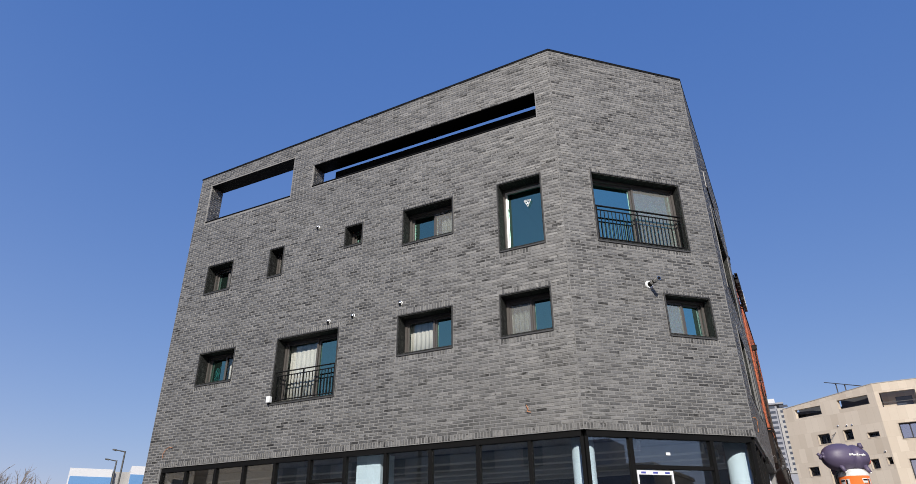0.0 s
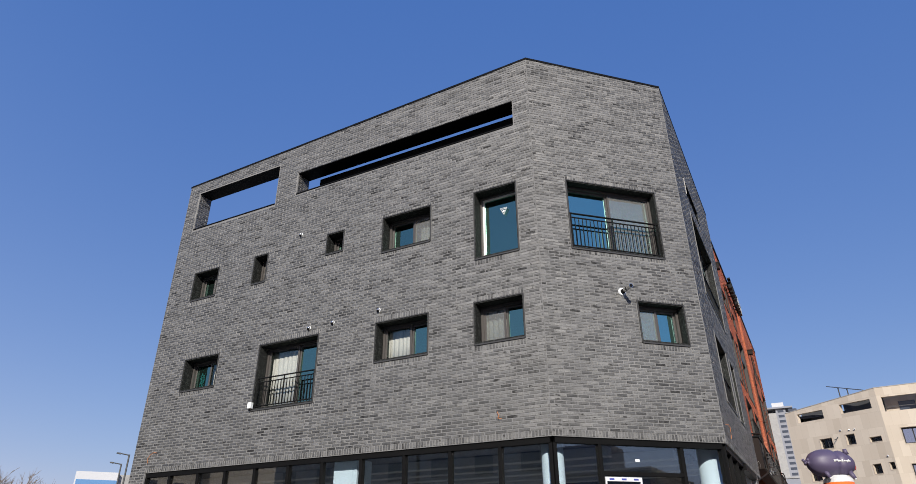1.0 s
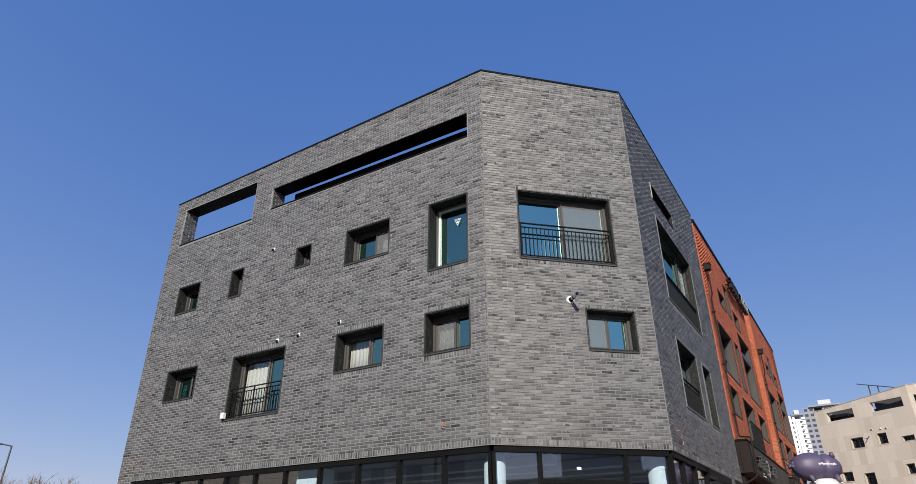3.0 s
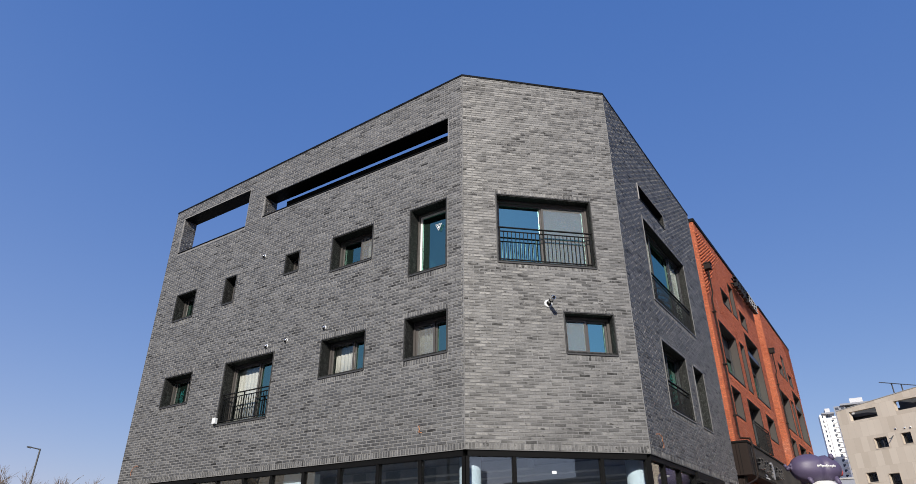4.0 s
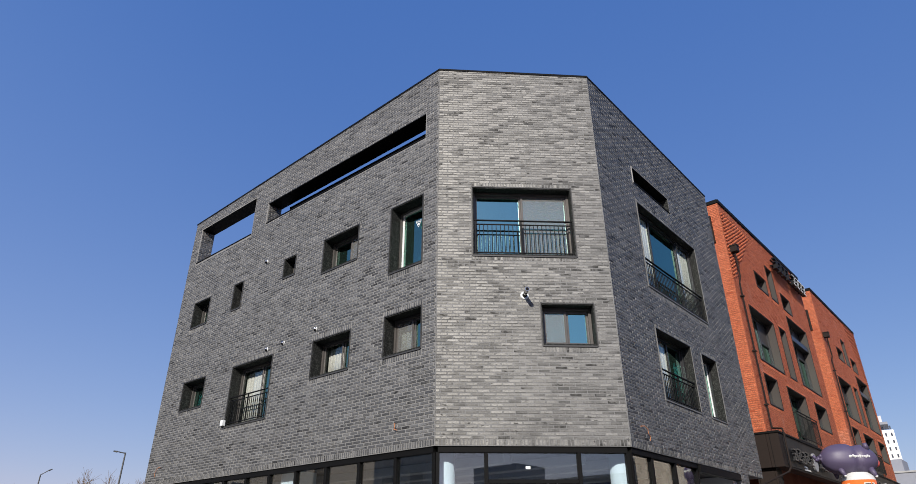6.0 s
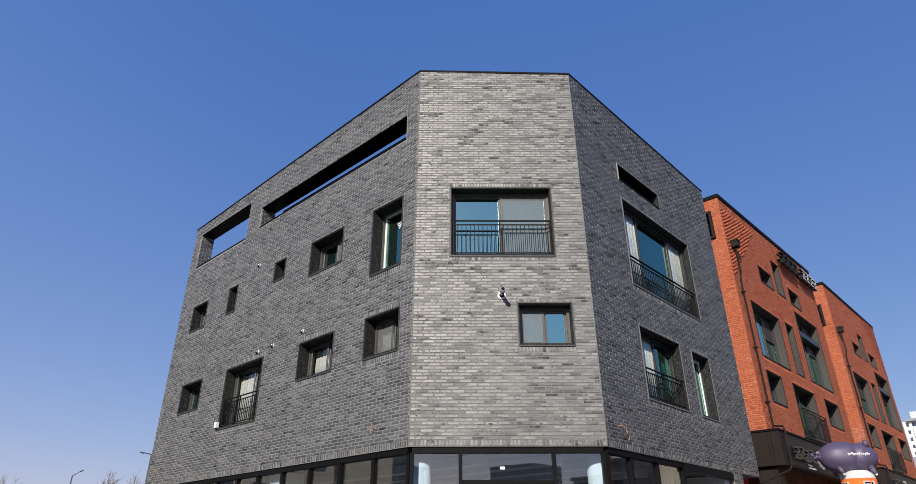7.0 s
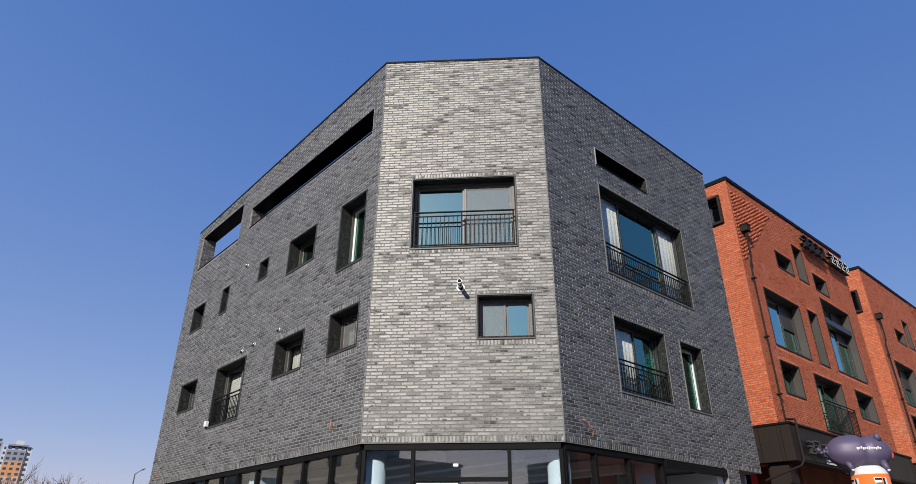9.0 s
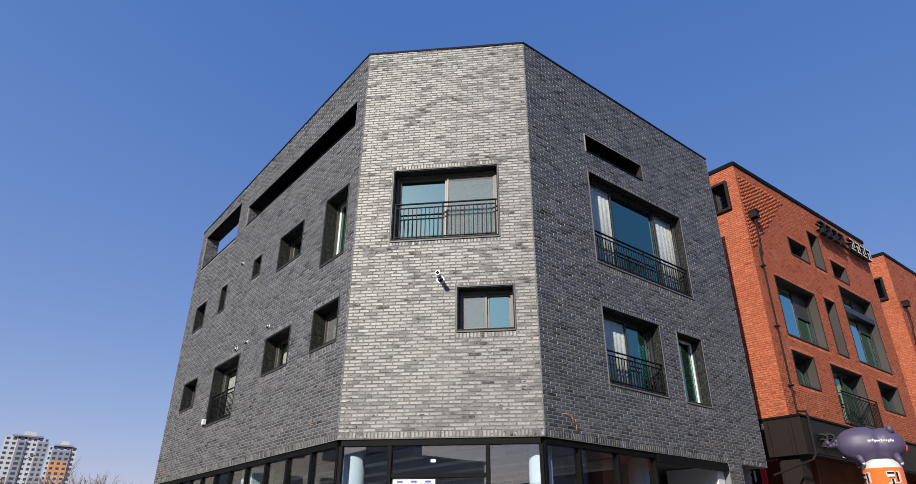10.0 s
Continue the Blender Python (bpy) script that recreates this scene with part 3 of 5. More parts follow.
def cope(face, label="thin dark metal coping on the brick parapet", over=0.018, name="coping", material=None, h=0.014):
    """A folded metal cap along a wall's sloping top."""
    bm = B()
    pts = []
    for u in (-0.01, face.len + 0.01):
        z = face.top(u)
        pts.append([bm.verts.new((u, d, z + q)) for d, q in ((-over, -0.04), (-over, h), (face.thick + over, h), (face.thick + over, -0.04), (face.thick, -0.04), (face.thick, 0.0), (0.0, 0.0), (0.0, -0.04))])
    for i in range(8):
        j = (i + 1) % 8
        bm.faces.new((pts[0][i], pts[0][j], pts[1][j], pts[1][i]))
    bm.faces.new(pts[0]), bm.faces.new(pts[1][::-1])
    bmesh.ops.recalc_face_normals(bm, faces=bm.faces[:])
    ob = thing(name, bm, material or BLACK_METAL, label, "coping", kind="structure")
    ob.matrix_world = face.m()
    return ob


for f in (LEFT, CHAM, RIGHT):
    cope(f)
for x, y in (CORNER_A, CORNER_B):
    thing("corner_joint", tube(B(), (x, y, GB), (x, y, 12.78), 0.007, n=8), GREY_MORTAR, "sealed vertical joint at the corner of the brickwork", "joint", kind="structure")

# brickwork of the grey building, with bricks on end over and under the openings
rng = random.Random(7)


def course(z, base, pitch):
    """The course line next to a height."""
    return base + round((z - base) / pitch) * pitch


def ends(holes, base, pitch, h=0.10):
    """Rows of bricks on end over and under the openings, reaching to the next course line."""
    out = []
    for u0, u1, z0, z1 in holes:
        out += [(u0 - 0.02, u1 + 0.02, z1 + 0.02, course(z1 + 0.02 + h, base, pitch)), (u0 - 0.02, u1 + 0.02, course(z0 - 0.03 - h, base, pitch), z0 - 0.03)]
    return out


def margin(holes, m=0.018):
    return [(h[0] - m, h[1] + m, h[2] - m - 0.012, h[3] + m) for h in holes]


BL, BH, BJ = 0.223, 0.0483, 0.0193
band = 0.125


def grey_bricks(face, wall, shop, single):
    win = [h for h in face.holes if h[3] < 10.3]
    low = [(max(s[0], 0), min(s[1], face.len), s[3] + 0.005, course(s[3] + band, 0.02, BH + BJ)) for s in shop]
    lay_bricks(face, wall, 0.02, margin(face.holes) + [(s[0] - 0.01, s[1] + 0.01, -1, s[3] + 0.01) for s in shop], BL, BH, BJ, GREY_BRICK, single, rng, soldier=ends(win, 0.02, BH + BJ) + low)



# ---- roof openings of the grey building ----
def through_slot(face, u0, u1, z0, z1, name):
    """Dark metal soffit and sill lining of an opening in the parapet."""
    s = empty(name, face.m(u0, z0), "open slot through the brick parapet with a dark metal soffit", "opening", kind="structure")
    w, h = u1 - u0, z1 - z0
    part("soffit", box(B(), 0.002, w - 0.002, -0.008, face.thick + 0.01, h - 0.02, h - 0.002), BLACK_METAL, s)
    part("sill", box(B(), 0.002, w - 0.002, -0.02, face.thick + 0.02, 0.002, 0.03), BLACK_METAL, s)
    return s


for key in ("o1", "o2"):
    t = LEFT_O[key]
    through_slot(LEFT, t[0] + XL, t[1] + XL, t[2], t[3], "opening_" + key)
    jamb = Face((t[0], 0.0), (t[0], 0.45), t[3] - 0.01, t[3] - 0.01, 0.02)
    jw = wall_of("wall_jamb_" + key, jamb, [], GREY_MORTAR, "brick-faced side of the roof slot", z0=t[2] + 0.03)
    jw.matrix_world = jamb.m(d=-0.004)
    lay_bricks(jamb, jw, t[2] + 0.035, [], BL, BH, BJ, GREY_BRICK, None, rng)
t = RIGHT_O["r1"]
through_slot(RIGHT, t[0] + YR, t[1] + YR, t[2], t[3], "opening_r1")
# black bar and dark block added behind the slots in place of their shade
thing("roof_beam", box(B(), -6.75, -0.1, 0.50, 0.66, 10.31, 11.60, 0.01), BLACK_METAL, "black bar added behind the long roof slot to darken it", "beam")
thing("roof_room", box(B(), -3.4, 1.9, 5.0, 9.4, 10.3, 12.4, 0.01), SHADED_ROOM, "dark block added behind the parapet to stand for shade", "room")
for u in (0.002, t[1] - t[0] - 0.022):
    jamb_stone = thing("trim_slot_jamb", box(B(), u, u + 0.02, -0.006, 0.45, 0.032, t[3] - t[2] - 0.022), GRANITE, "dark granite side of the roof slot", "trim", kind="structure")
    jamb_stone.matrix_world = RIGHT.m(t[0] + YR, t[2])
slot_rail = empty("slot_rail", RIGHT.m(t[0] + YR, t[2]), "pale metal rail standing in the slot of the parapet", "rail")
part("rail", box(B(), 0.03, 1.86, 0.14, 0.18, 0.12, 0.165, 0.004), STONE_GREY, slot_rail)
part("post", box(B(), 1.82, 1.86, 0.14, 0.18, 0.03, 0.12, 0.003), STONE_GREY, slot_rail)
part("post", box(B(), 0.03, 0.07, 0.14, 0.18, 0.03, 0.12, 0.003), STONE_GREY, slot_rail)
slot_edge = thing("trim_slot", box(B(), -0.016, 0.004, -0.022, 0.06, -0.01, t[3] - t[2]), STONE_GREY, "pale metal edge beside the roof slot", "trim", kind="structure")
slot_edge.matrix_world = RIGHT.m(t[0] + YR, t[2])
# black sheet added so that the east slot looks dark inside
thing("slot_screen", box(B(), 2.0, 2.1, 3.6, 9.0, 10.31, 12.3, 0.01), BLACK_METAL, "black sheet added behind the roof slot to darken it", "screen")

# ---- shop front ----
def shopfront(face, posts, z1, name, transoms=(), u_end=None, d=0.10):
    """Black aluminium shop glazing: head, posts, transoms and panes."""
    sf = empty(name, face.m(), "black-framed shop glazing under the brickwork", "shopfront", kind="structure")
    part("head", box(B(), posts[0], posts[-1], d - 0.07, d + 0.08, z1 - 0.11, z1 - 0.004), BLACK_METAL, sf)
    part("base_rail", box(B(), posts[0], posts[-1], d - 0.05, d + 0.05, 0.02, 0.14), BLACK_METAL, sf)
    for u in posts:
        part("post", box(B(), u - 0.035, u + 0.035, d - 0.06, d + 0.07, 0.14, z1 - 0.11, 0.004), BLACK_METAL, sf)
    for i, (a, b) in enumerate(zip(posts, posts[1:])):
        p = part("pane", box(B(), a + 0.035, b - 0.035, d - 0.006, d + 0.006, 0.14, z1 - 0.11), SHOP_GLASS, sf)
        p.visible_shadow = False
    for a, b, z in transoms:
        part("transom", box(B(), a, b, d - 0.045, d + 0.05, z - 0.035, z + 0.035, 0.003), BLACK_METAL, sf)
    return sf


LX = (-11.15, -10.28, -9.26, -8.34, -7.38, -6.36, -5.38, -4.33, -3.24, -2.16, -1.07, -0.04)
shopfront(LEFT, [x + XL for x in LX], GB, "window_shop_south", [(-6.33 + XL, -5.41 + XL, 3.10)])
shopfront(CHAM, [0.06, 0.97, 2.73, 3.665], GB, "window_shop_corner", [(1.005, 2.695, 3.055)])
shopfront(RIGHT, [0.06, 0.95, 2.055, 3.25], GB, "window_shop_east")
for x, y in ((-0.17, 0.46), (2.30, 2.86), (2.1, 6.0)):
    c = thing("column", tube(B(), (0, 0, 0.02), (0, 0, 3.62), 0.21, n=40), PALE_BLUE, "round pale blue column inside the shop glazing", "column", group="shop columns", smooth=False)
    c.data.shade_smooth()
    c.location = (x, y, 0)
thing("column", box(B(), -5.25, -4.62, 0.30, 0.86, 0.02, 3.62, 0.01), PALE_BLUE, "square pale blue column inside the shop glazing", "column", group="shop columns")
for i in range(5):
    y = 1.2 + 1.05 * i
    thing("ceiling_duct", box(B(), -10.8, min(1.9, y - 0.5), y, y + 0.28, 3.42, 3.60, 0.01), grained(f"duct_{i}", (0.30, 0.31, 0.31), 0.5, 4, 0.15), "long grey box beam under the shop ceiling", "beam", group="ceiling beams")
FILM = grained("protective_film", (0.68, 0.69, 0.71), 0.5, 5, 0.1)
# a white wrapped door head with blue dashes, and a paper label on the pane above
for u0, u1, z in ((1.04, 1.80, 2.975),):
    dl = empty("wrapped_door", CHAM.m(u0, 0.02, 0.10), "glass shop door still wrapped in white protective film", "door", group="wrapped doors")
    w = u1 - u0
    part("head_rail", box(B(), 0, w, -0.02, 0.03, z - 0.075, z, 0.003), FILM, dl)
    for a in (0.0, w - 0.03):
        part("stile", box(B(), a, a + 0.03, -0.02, 0.03, 0.0, z - 0.075, 0.003), FILM, dl)
    for i in range(3):
        part("mark", box(B(), 0.08 + i * w * 0.33, 0.08 + i * w * 0.33 + 0.10, -0.023, -0.0195, z - 0.055, z - 0.022), grained(f"film_blue_{i}_{u0}", (0.06, 0.07, 0.30), 0.5), dl)
label_ob = thing("paper_label", box(B(), 1.71, 1.80, 0.086, 0.0925, 3.275, 3.325), WHITE_PAINT, "small white paper label stuck on a shop pane", "label")
label_ob.matrix_world = CHAM.m()
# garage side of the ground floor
# garage and entrance walls also have their shade in the colour
thing("wall_garage", box(B(), 0.3, 0.45, 5.9, 9.9, 0.02, 3.60), SHADED_ROOM, "dark back wall of the garage bay", "wall", kind="structure")
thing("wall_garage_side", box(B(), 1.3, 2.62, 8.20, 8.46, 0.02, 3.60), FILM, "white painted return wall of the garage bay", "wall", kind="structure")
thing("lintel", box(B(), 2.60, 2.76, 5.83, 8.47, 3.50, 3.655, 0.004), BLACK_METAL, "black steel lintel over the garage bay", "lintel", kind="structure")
thing("wall_stair", box(B(), 1.2, 1.35, 9.1, 10.3, 0.02, 3.6), SHADED_ROOM, "dark wall in the side entrance", "wall", kind="structure")

# ---- small things on the grey walls ----
def vent(face, u, z, r=0.042):
    v = empty("wall_vent", face.m(u, z), "small round steel vent hood on grey brick", "vent", group="wall vents")
    part("flange", tube(B(), (0, -0.004, 0), (0, -0.016, 0), r * 1.25, n=20), WHITE_PAINT, v)
    bm = B()
    bmesh.ops.create_uvsphere(bm, u_segments=18, v_segments=10, radius=r, matrix=pose(0, -0.03, 0.0) @ Matrix.Diagonal((1, 1.0, 1, 1)))
    part("hood", bm, STEEL, v, smooth=True)
    part("mouth", tube(B(), (0, -0.035, -r * 0.6), (0, -0.055, -r * 0.95), r * 0.7, n=14), BLACK_METAL, v)
    return v


for x, z in ((-6.73, 9.53), (-6.10, 6.77), (-5.37, 6.79), (-4.03, 6.87)):
    vent(LEFT, x + XL, z)
flue = empty("boiler_flue", CHAM.m(1.85, 6.72), "stainless steel boiler flue in a white wall plate", "flue")
part("wall_plate", tube(B(), (0, -0.004, 0), (0, -0.03, 0), 0.092, 0.082, n=32), WHITE_PAINT, flue)
part("neck", tube(B(), (0, -0.03, 0), (0, -0.11, 0), 0.052, 0.046, n=24), BLACK_METAL, flue)
part("pipe", tube(B(), (0, -0.11, 0), (0, -0.36, 0.0), 0.040, n=24), STEEL, flue)
part("collar", tube(B(), (0, -0.20, 0), (0, -0.225, 0), 0.046, n=24), BLACK_METAL, flue)
part("cap", tube(B(), (0, -0.345, 0), (0, -0.385, 0), 0.046, n=24), STEEL, flue)
part("mouth", tube(B(), (0, -0.386, 0), (0, -0.390, 0), 0.036, n=24), BLACK_METAL, flue)
sensor = empty("junction_box", LEFT.m(-7.70 + XL, 5.02), "small white junction box beside a window railing", "box")
part("case", box(B(), -0.055, 0.055, -0.10, -0.004, -0.06, 0.09, 0.008), WHITE_PAINT, sensor)
part("gland", tube(B(), (-0.01, -0.05, -0.06), (-0.01, -0.05, -0.11), 0.02, n=12), BLACK_METAL, sensor)


def stub(face, pts, label, r=0.008, material=COPPER):
    bm = pipe(B(), pts, r, 6)
    ob = thing("cable", bm, material, label, "cable", group="loose cables")
    ob.matrix_world = face.m()
    return ob


u = -1.06 + XL
stub(LEFT, [(u, 0.0, 4.22), (u + 0.01, -0.04, 4.20), (u + 0.05, -0.06, 4.13), (u + 0.02, -0.05, 4.09), (u + 0.09, -0.03, 4.07)], "short rusty-orange cable end poking from grey brick")
u = -11.15 + XL
stub(LEFT, [(u, 0.0, 3.92), (u + 0.01, -0.03, 4.02), (u + 0.10, -0.04, 4.12), (u + 0.24, -0.05, 4.17), (u + 0.33, -0.04, 4.15)], "thin orange cable looping out of grey brick")
stub(RIGHT, [(0.50, 0.0, 4.12), (0.58, -0.05, 4.13), (0.68, -0.07, 4.08), (0.70, -0.06, 4.00), (0.80, -0.05, 3.95), (0.79, -0.04, 3.87)], "orange-brown cable ends hanging from dark brick")
stub(RIGHT, [(7.01, 0.0, 4.05), (7.11, -0.08, 4.12), (7.31, -0.10, 4.06), (7.47, -0.08, 3.96)], "thin pale cable end hanging from dark brick", 0.005, STONE_GREY)

# curtains behind the glass
hung_cloth("curtain", LEFT, -7.58 + XL, -6.75 + XL, 4.99, 6.50, 0.43, CURTAIN, "ivory curtain hanging inside a tall window", depth=0.016, folds=0.14)
hung_cloth("curtain", LEFT, -3.2 + XL, -2.74 + XL, 8.43, 9.27, 0.47, CURTAIN, "ivory curtain drawn inside a sliding window")
hung_cloth("curtain", LEFT, -4.02 + XL, -3.3 + XL, 5.69, 6.50, 0.47, CURTAIN, "ivory curtain drawn inside a sliding window", depth=0.014)
hung_cloth("curtain", LEFT, -1.46 + XL, -0.95 + XL, 5.71, 6.52, 0.47, CURTAIN, "ivory curtain drawn inside a sliding window")
hung_cloth("curtain", LEFT, -9.75 + XL, -9.2 + XL, 5.76, 6.50, 0.47, CURTAIN, "ivory curtain drawn inside a sliding window")
hung_cloth("curtain", LEFT, -10.3 + XL, -10.1 + XL, 5.76, 6.50, 0.48, GREEN_CURTAIN, "pale green curtain gathered inside a sliding window")
hung_cloth("curtain", RIGHT, 4.58 + YR, 5.50 + YR, 7.68, 9.84, 0.238, WHITE_CURTAIN, "white curtain drawn at the side of a wide window", depth=0.006, folds=0.16)
hung_cloth("curtain", RIGHT, 7.25 + YR, 8.12 + YR, 7.68, 9.84, 0.238, WHITE_CURTAIN, "white curtain drawn at the side of a wide window", depth=0.006, folds=0.16)
hung_cloth("curtain", RIGHT, 4.60 + YR, 5.56 + YR, 4.97, 6.48, 0.268, WHITE_CURTAIN, "white curtain drawn at the side of a tall window", depth=0.006, folds=0.16)
hung_cloth("curtain", RIGHT, 6.10 + YR, 6.40 + YR, 4.97, 6.48, 0.33, GREEN_CURTAIN, "pale green curtain gathered in a tall window", depth=0.025)
hung_cloth("curtain", RIGHT, 7.9 + YR, 8.15 + YR, 4.61, 6.45, 0.50, GREEN_CURTAIN, "pale green curtain gathered in a tall window")
hung_cloth("curtain", LEFT, -10.22 + XL, -9.80 + XL, 8.40, 9.18, 0.47, CURTAIN, "ivory curtain drawn inside a sliding window")
hung_cloth("curtain", LEFT, -5.52 + XL, -5.30 + XL, 8.76, 9.26, 0.47, CURTAIN, "ivory curtain drawn inside a small window")
hung_cloth("curtain", LEFT, -8.15 + XL, -7.90 + XL, 8.44, 9.20, 0.47, CURTAIN, "ivory curtain drawn inside a narrow window")
hung_cloth("curtain", CHAM, 2.10, 2.98, 7.70, 9.33, 0.47, CURTAIN, "thin ivory curtain drawn behind a wide window")
hung_cloth("curtain", CHAM, 2.24, 2.74, 5.72, 6.50, 0.47, CURTAIN, "ivory curtain drawn inside a sliding window")

# triangular notice on the tall pane
notice = empty("window_notice", LEFT.m(-0.88 + XL, 8.86, 0.325), "small triangular notice stuck on a window pane", "notice")
bm = B()
a = [(-0.085, 0.07), (0.085, 0.07), (0.0, -0.10)]
for (x0, z0), (x1, z1) in zip(a, a[1:] + a[:1]):
    tube(bm, (x0, 0, z0), (x1, 0, z1), 0.007, n=6)
part("border", bm, WHITE_PAINT, notice)
part("disc", tube(B(), (0, 0.0, -0.01), (0, 0.004, -0.01), 0.026, n=16), WHITE_PAINT, notice)
part("band", box(B(), -0.05, 0.05, -0.002, 0.002, 0.035, 0.05), WHITE_PAINT, notice)

# ---- the orange brick buildings ----
SURROUND = grained("grey_brown_surround", (0.052, 0.045, 0.040), 0.55, 4, 0.15, 0.0, 0.05, 0.3)
SIGN_WHITE = grained("sign_white", (0.60, 0.60, 0.58), 0.5, 6, 0.06)
SIGN_GREY = grained("sign_grey", (0.30, 0.30, 0.30), 0.5, 6, 0.1)
SIGN_DARK = grained("sign_dark", (0.012, 0.012, 0.013), 0.5, 6, 0.2, 0.0, 0.05, 0.12)


def glyph_bars(bm, x, z, w, h, d0, d1, seed, s=0.0):
    """One sign character too small to read, as a few plain bars."""
    r = random.Random(seed)
    s = s or h * 0.12
    box(bm, x, x + w * 0.62, d0, d1, z + h - s, z + h)
    box(bm, x + w * 0.04, x + w * 0.6, d0, d1, z + h * r.uniform(0.5, 0.6), z + h * 0.5 + s)
    box(bm, x + w * 0.76, x + w * 0.76 + s, d0, d1, z + h * 0.3, z + h)
    box(bm, x + w * r.uniform(0.0, 0.15), x + w * 0.92, d0, d1, z, z + s)
    box(bm, x + w * 0.25, x + w * 0.25 + s, d0, d1, z + s, z + h * 0.5)


def orange_block(y0, y1, top0, top1, dy, number):
    front = Face((2.4, y0), (2.4, y1), top0, top1, 0.4)
    side = Face((-7.0, y0), (2.4, y0), top0, top0, 0.4)
    W = {"w1": (14.05, 16.88, 7.94, 9.95), "t1": (17.66, 18.53, 7.98, 10.03), "w2": (19.42, 22.42, 8.02, 10.96),
         "b1": (14.02, 15.47, 6.38, 7.43), "b2": (16.70, 19.18, 5.55, 7.45), "b3": (20.57, 22.50, 6.45, 7.49),
         "s1": (15.87, 17.27, 11.24, 11.9), "s2": (17.74, 18.63, 11.29, 12.76), "s3": (19.32, 20.66, 11.27, 11.99)}
    holes = {k: (v[0] + dy - y0, v[1] + dy - y0, v[2], v[3]) for k, v in W.items()}
    shop = (0.5, front.len - 0.5, 0.0, 5.0)
    wall = wall_of(f"wall_orange_{number}", front, list(holes.values()) + [shop], RED_MORTAR, "orange-red brick facade with dark metal window surrounds", cut=(0.395, 0.0))
    hole_side = (side.len - 0.92, side.len - 0.42, 12.2, 13.1)
    entry = (side.len - 3.3, side.len - 0.45, 0.0, 4.19)
    wside = wall_of(f"wall_orange_side_{number}", side, [hole_side, entry], RED_MORTAR, "sunlit orange-red brick side wall")
    for nm, a, b in (("north", (2.0, y1), (-6.6, y1)), ("west", (-7.0, y1), (-7.0, y0 + 0.4))):
        wall_of(f"wall_orange_{nm}_{number}", Face(a, b, 13.2, 13.2, 0.35), [], RED_MORTAR, "plain orange brick wall")
    flat(f"roof_orange_{number}", -6.6, 1.98, y0 + 0.42, y1 - 0.36, 12.9, 13.15, CONCRETE, "flat roof deck behind an orange brick parapet", "roof")
    flat(f"floor_orange_{number}", -6.6, 1.98, y0 + 0.42, y1 - 0.36, 5.1, 5.4, SHADED_ROOM, "dark floor slab above the shop", "floor")
    flat(f"floor_orange_upper_{number}", -6.6, 1.98, y0 + 0.42, y1 - 0.36, 7.55, 7.85, PLASTER, "floor slab inside the orange building", "floor")
    flat(f"wall_orange_inner_{number}", -1.2, -1.0, y0 + 0.42, y1 - 0.36, 0, 12.9, PLASTER, "pale inner wall of the orange building", "wall")
    for k, h in holes.items():
        s = [(1.0, G), (0.55, 'combo')] if k in ("w1", "w2") else [(1.0, G), (0.6, G)] if k == "b2" else [(1, G)]
        win = window(front, *h, s, "deep window with a broad grey-brown metal surround in orange brick", lining=SURROUND, frame=DARK_FRAME, edge=DARK_CLAD, depth=0.27, glass=BLUE_GLASS if k in ("w1", "t1", "w2") else GLASS)
        w, hh = h[1] - h[0], h[3] - h[2]
        if k == "w2":
            part("transom", box(B(), 0.03, w - 0.03, 0.05, 0.27, 1.98, 2.20, 0.005), DARK_FRAME, win)
    window(side, *hole_side, [(1, G)], "small window with a thick dark frame in orange brick", lining=DARK_CLAD, frame=DARK_FRAME, edge=DARK_CLAD, depth=0.2, glass=SMOKED)
    bx = empty("window_box_frame", side.m(hole_side[0], hole_side[2]), "thick dark metal frame round a small window", "frame")
    w, h = 0.5, 0.9
    for q in ((-0.10, -0.018, -0.10, h + 0.1), (w + 0.018, w + 0.1, -0.10, h + 0.1), (-0.018, w + 0.018, -0.10, -0.03), (-0.018, w + 0.018, h + 0.018, h + 0.1)):
        part("plate", box(B(), q[0], q[1], -0.10, -0.002, q[2], q[3], 0.004), DARK_CLAD, bx)
    h = holes["b2"]
    railing(front, h[0] + 0.05, h[1] + 0.45, h[2] + 0.02, h[2] + 1.02, "black steel railing in front of a tall window", d=-0.10, gap=0.13)
    cope(front, "dark metal coping on the orange brick parapet", 0.05, h=0.10), cope(side, "dark metal coping on the orange brick parapet", 0.045, h=0.096)
    # rain pipe with a box hopper
    rp = empty("rain_pipe", front.m(0.42, 0.0), "dark brown rain pipe with a box hopper", "pipe", group="rain pipes")
    hp = part("hopper", box(B(), -0.13, 0.13, -0.27, -0.012, 11.72, 11.94, 0.01), DARK_CLAD, rp)
    part("hopper_rim", box(B(), -0.15, 0.15, -0.29, -0.011, 11.94, 11.99, 0.005), DARK_CLAD, hp)
    part("pipe", pipe(B(), [(0, -0.14, 11.72), (0, -0.14, 10.75), (-0.02, -0.08, 10.55), (-0.02, -0.08, 5.62), (-0.06, -0.10, 5.46), (-0.30, -0.44, 5.38), (-0.36, -0.48, 5.25), (-0.40, -0.48, 4.22), (-0.52, -0.42, 4.08), (-2.0, 0.0, 3.62)], 0.028, 10), DARK_CLAD, rp)
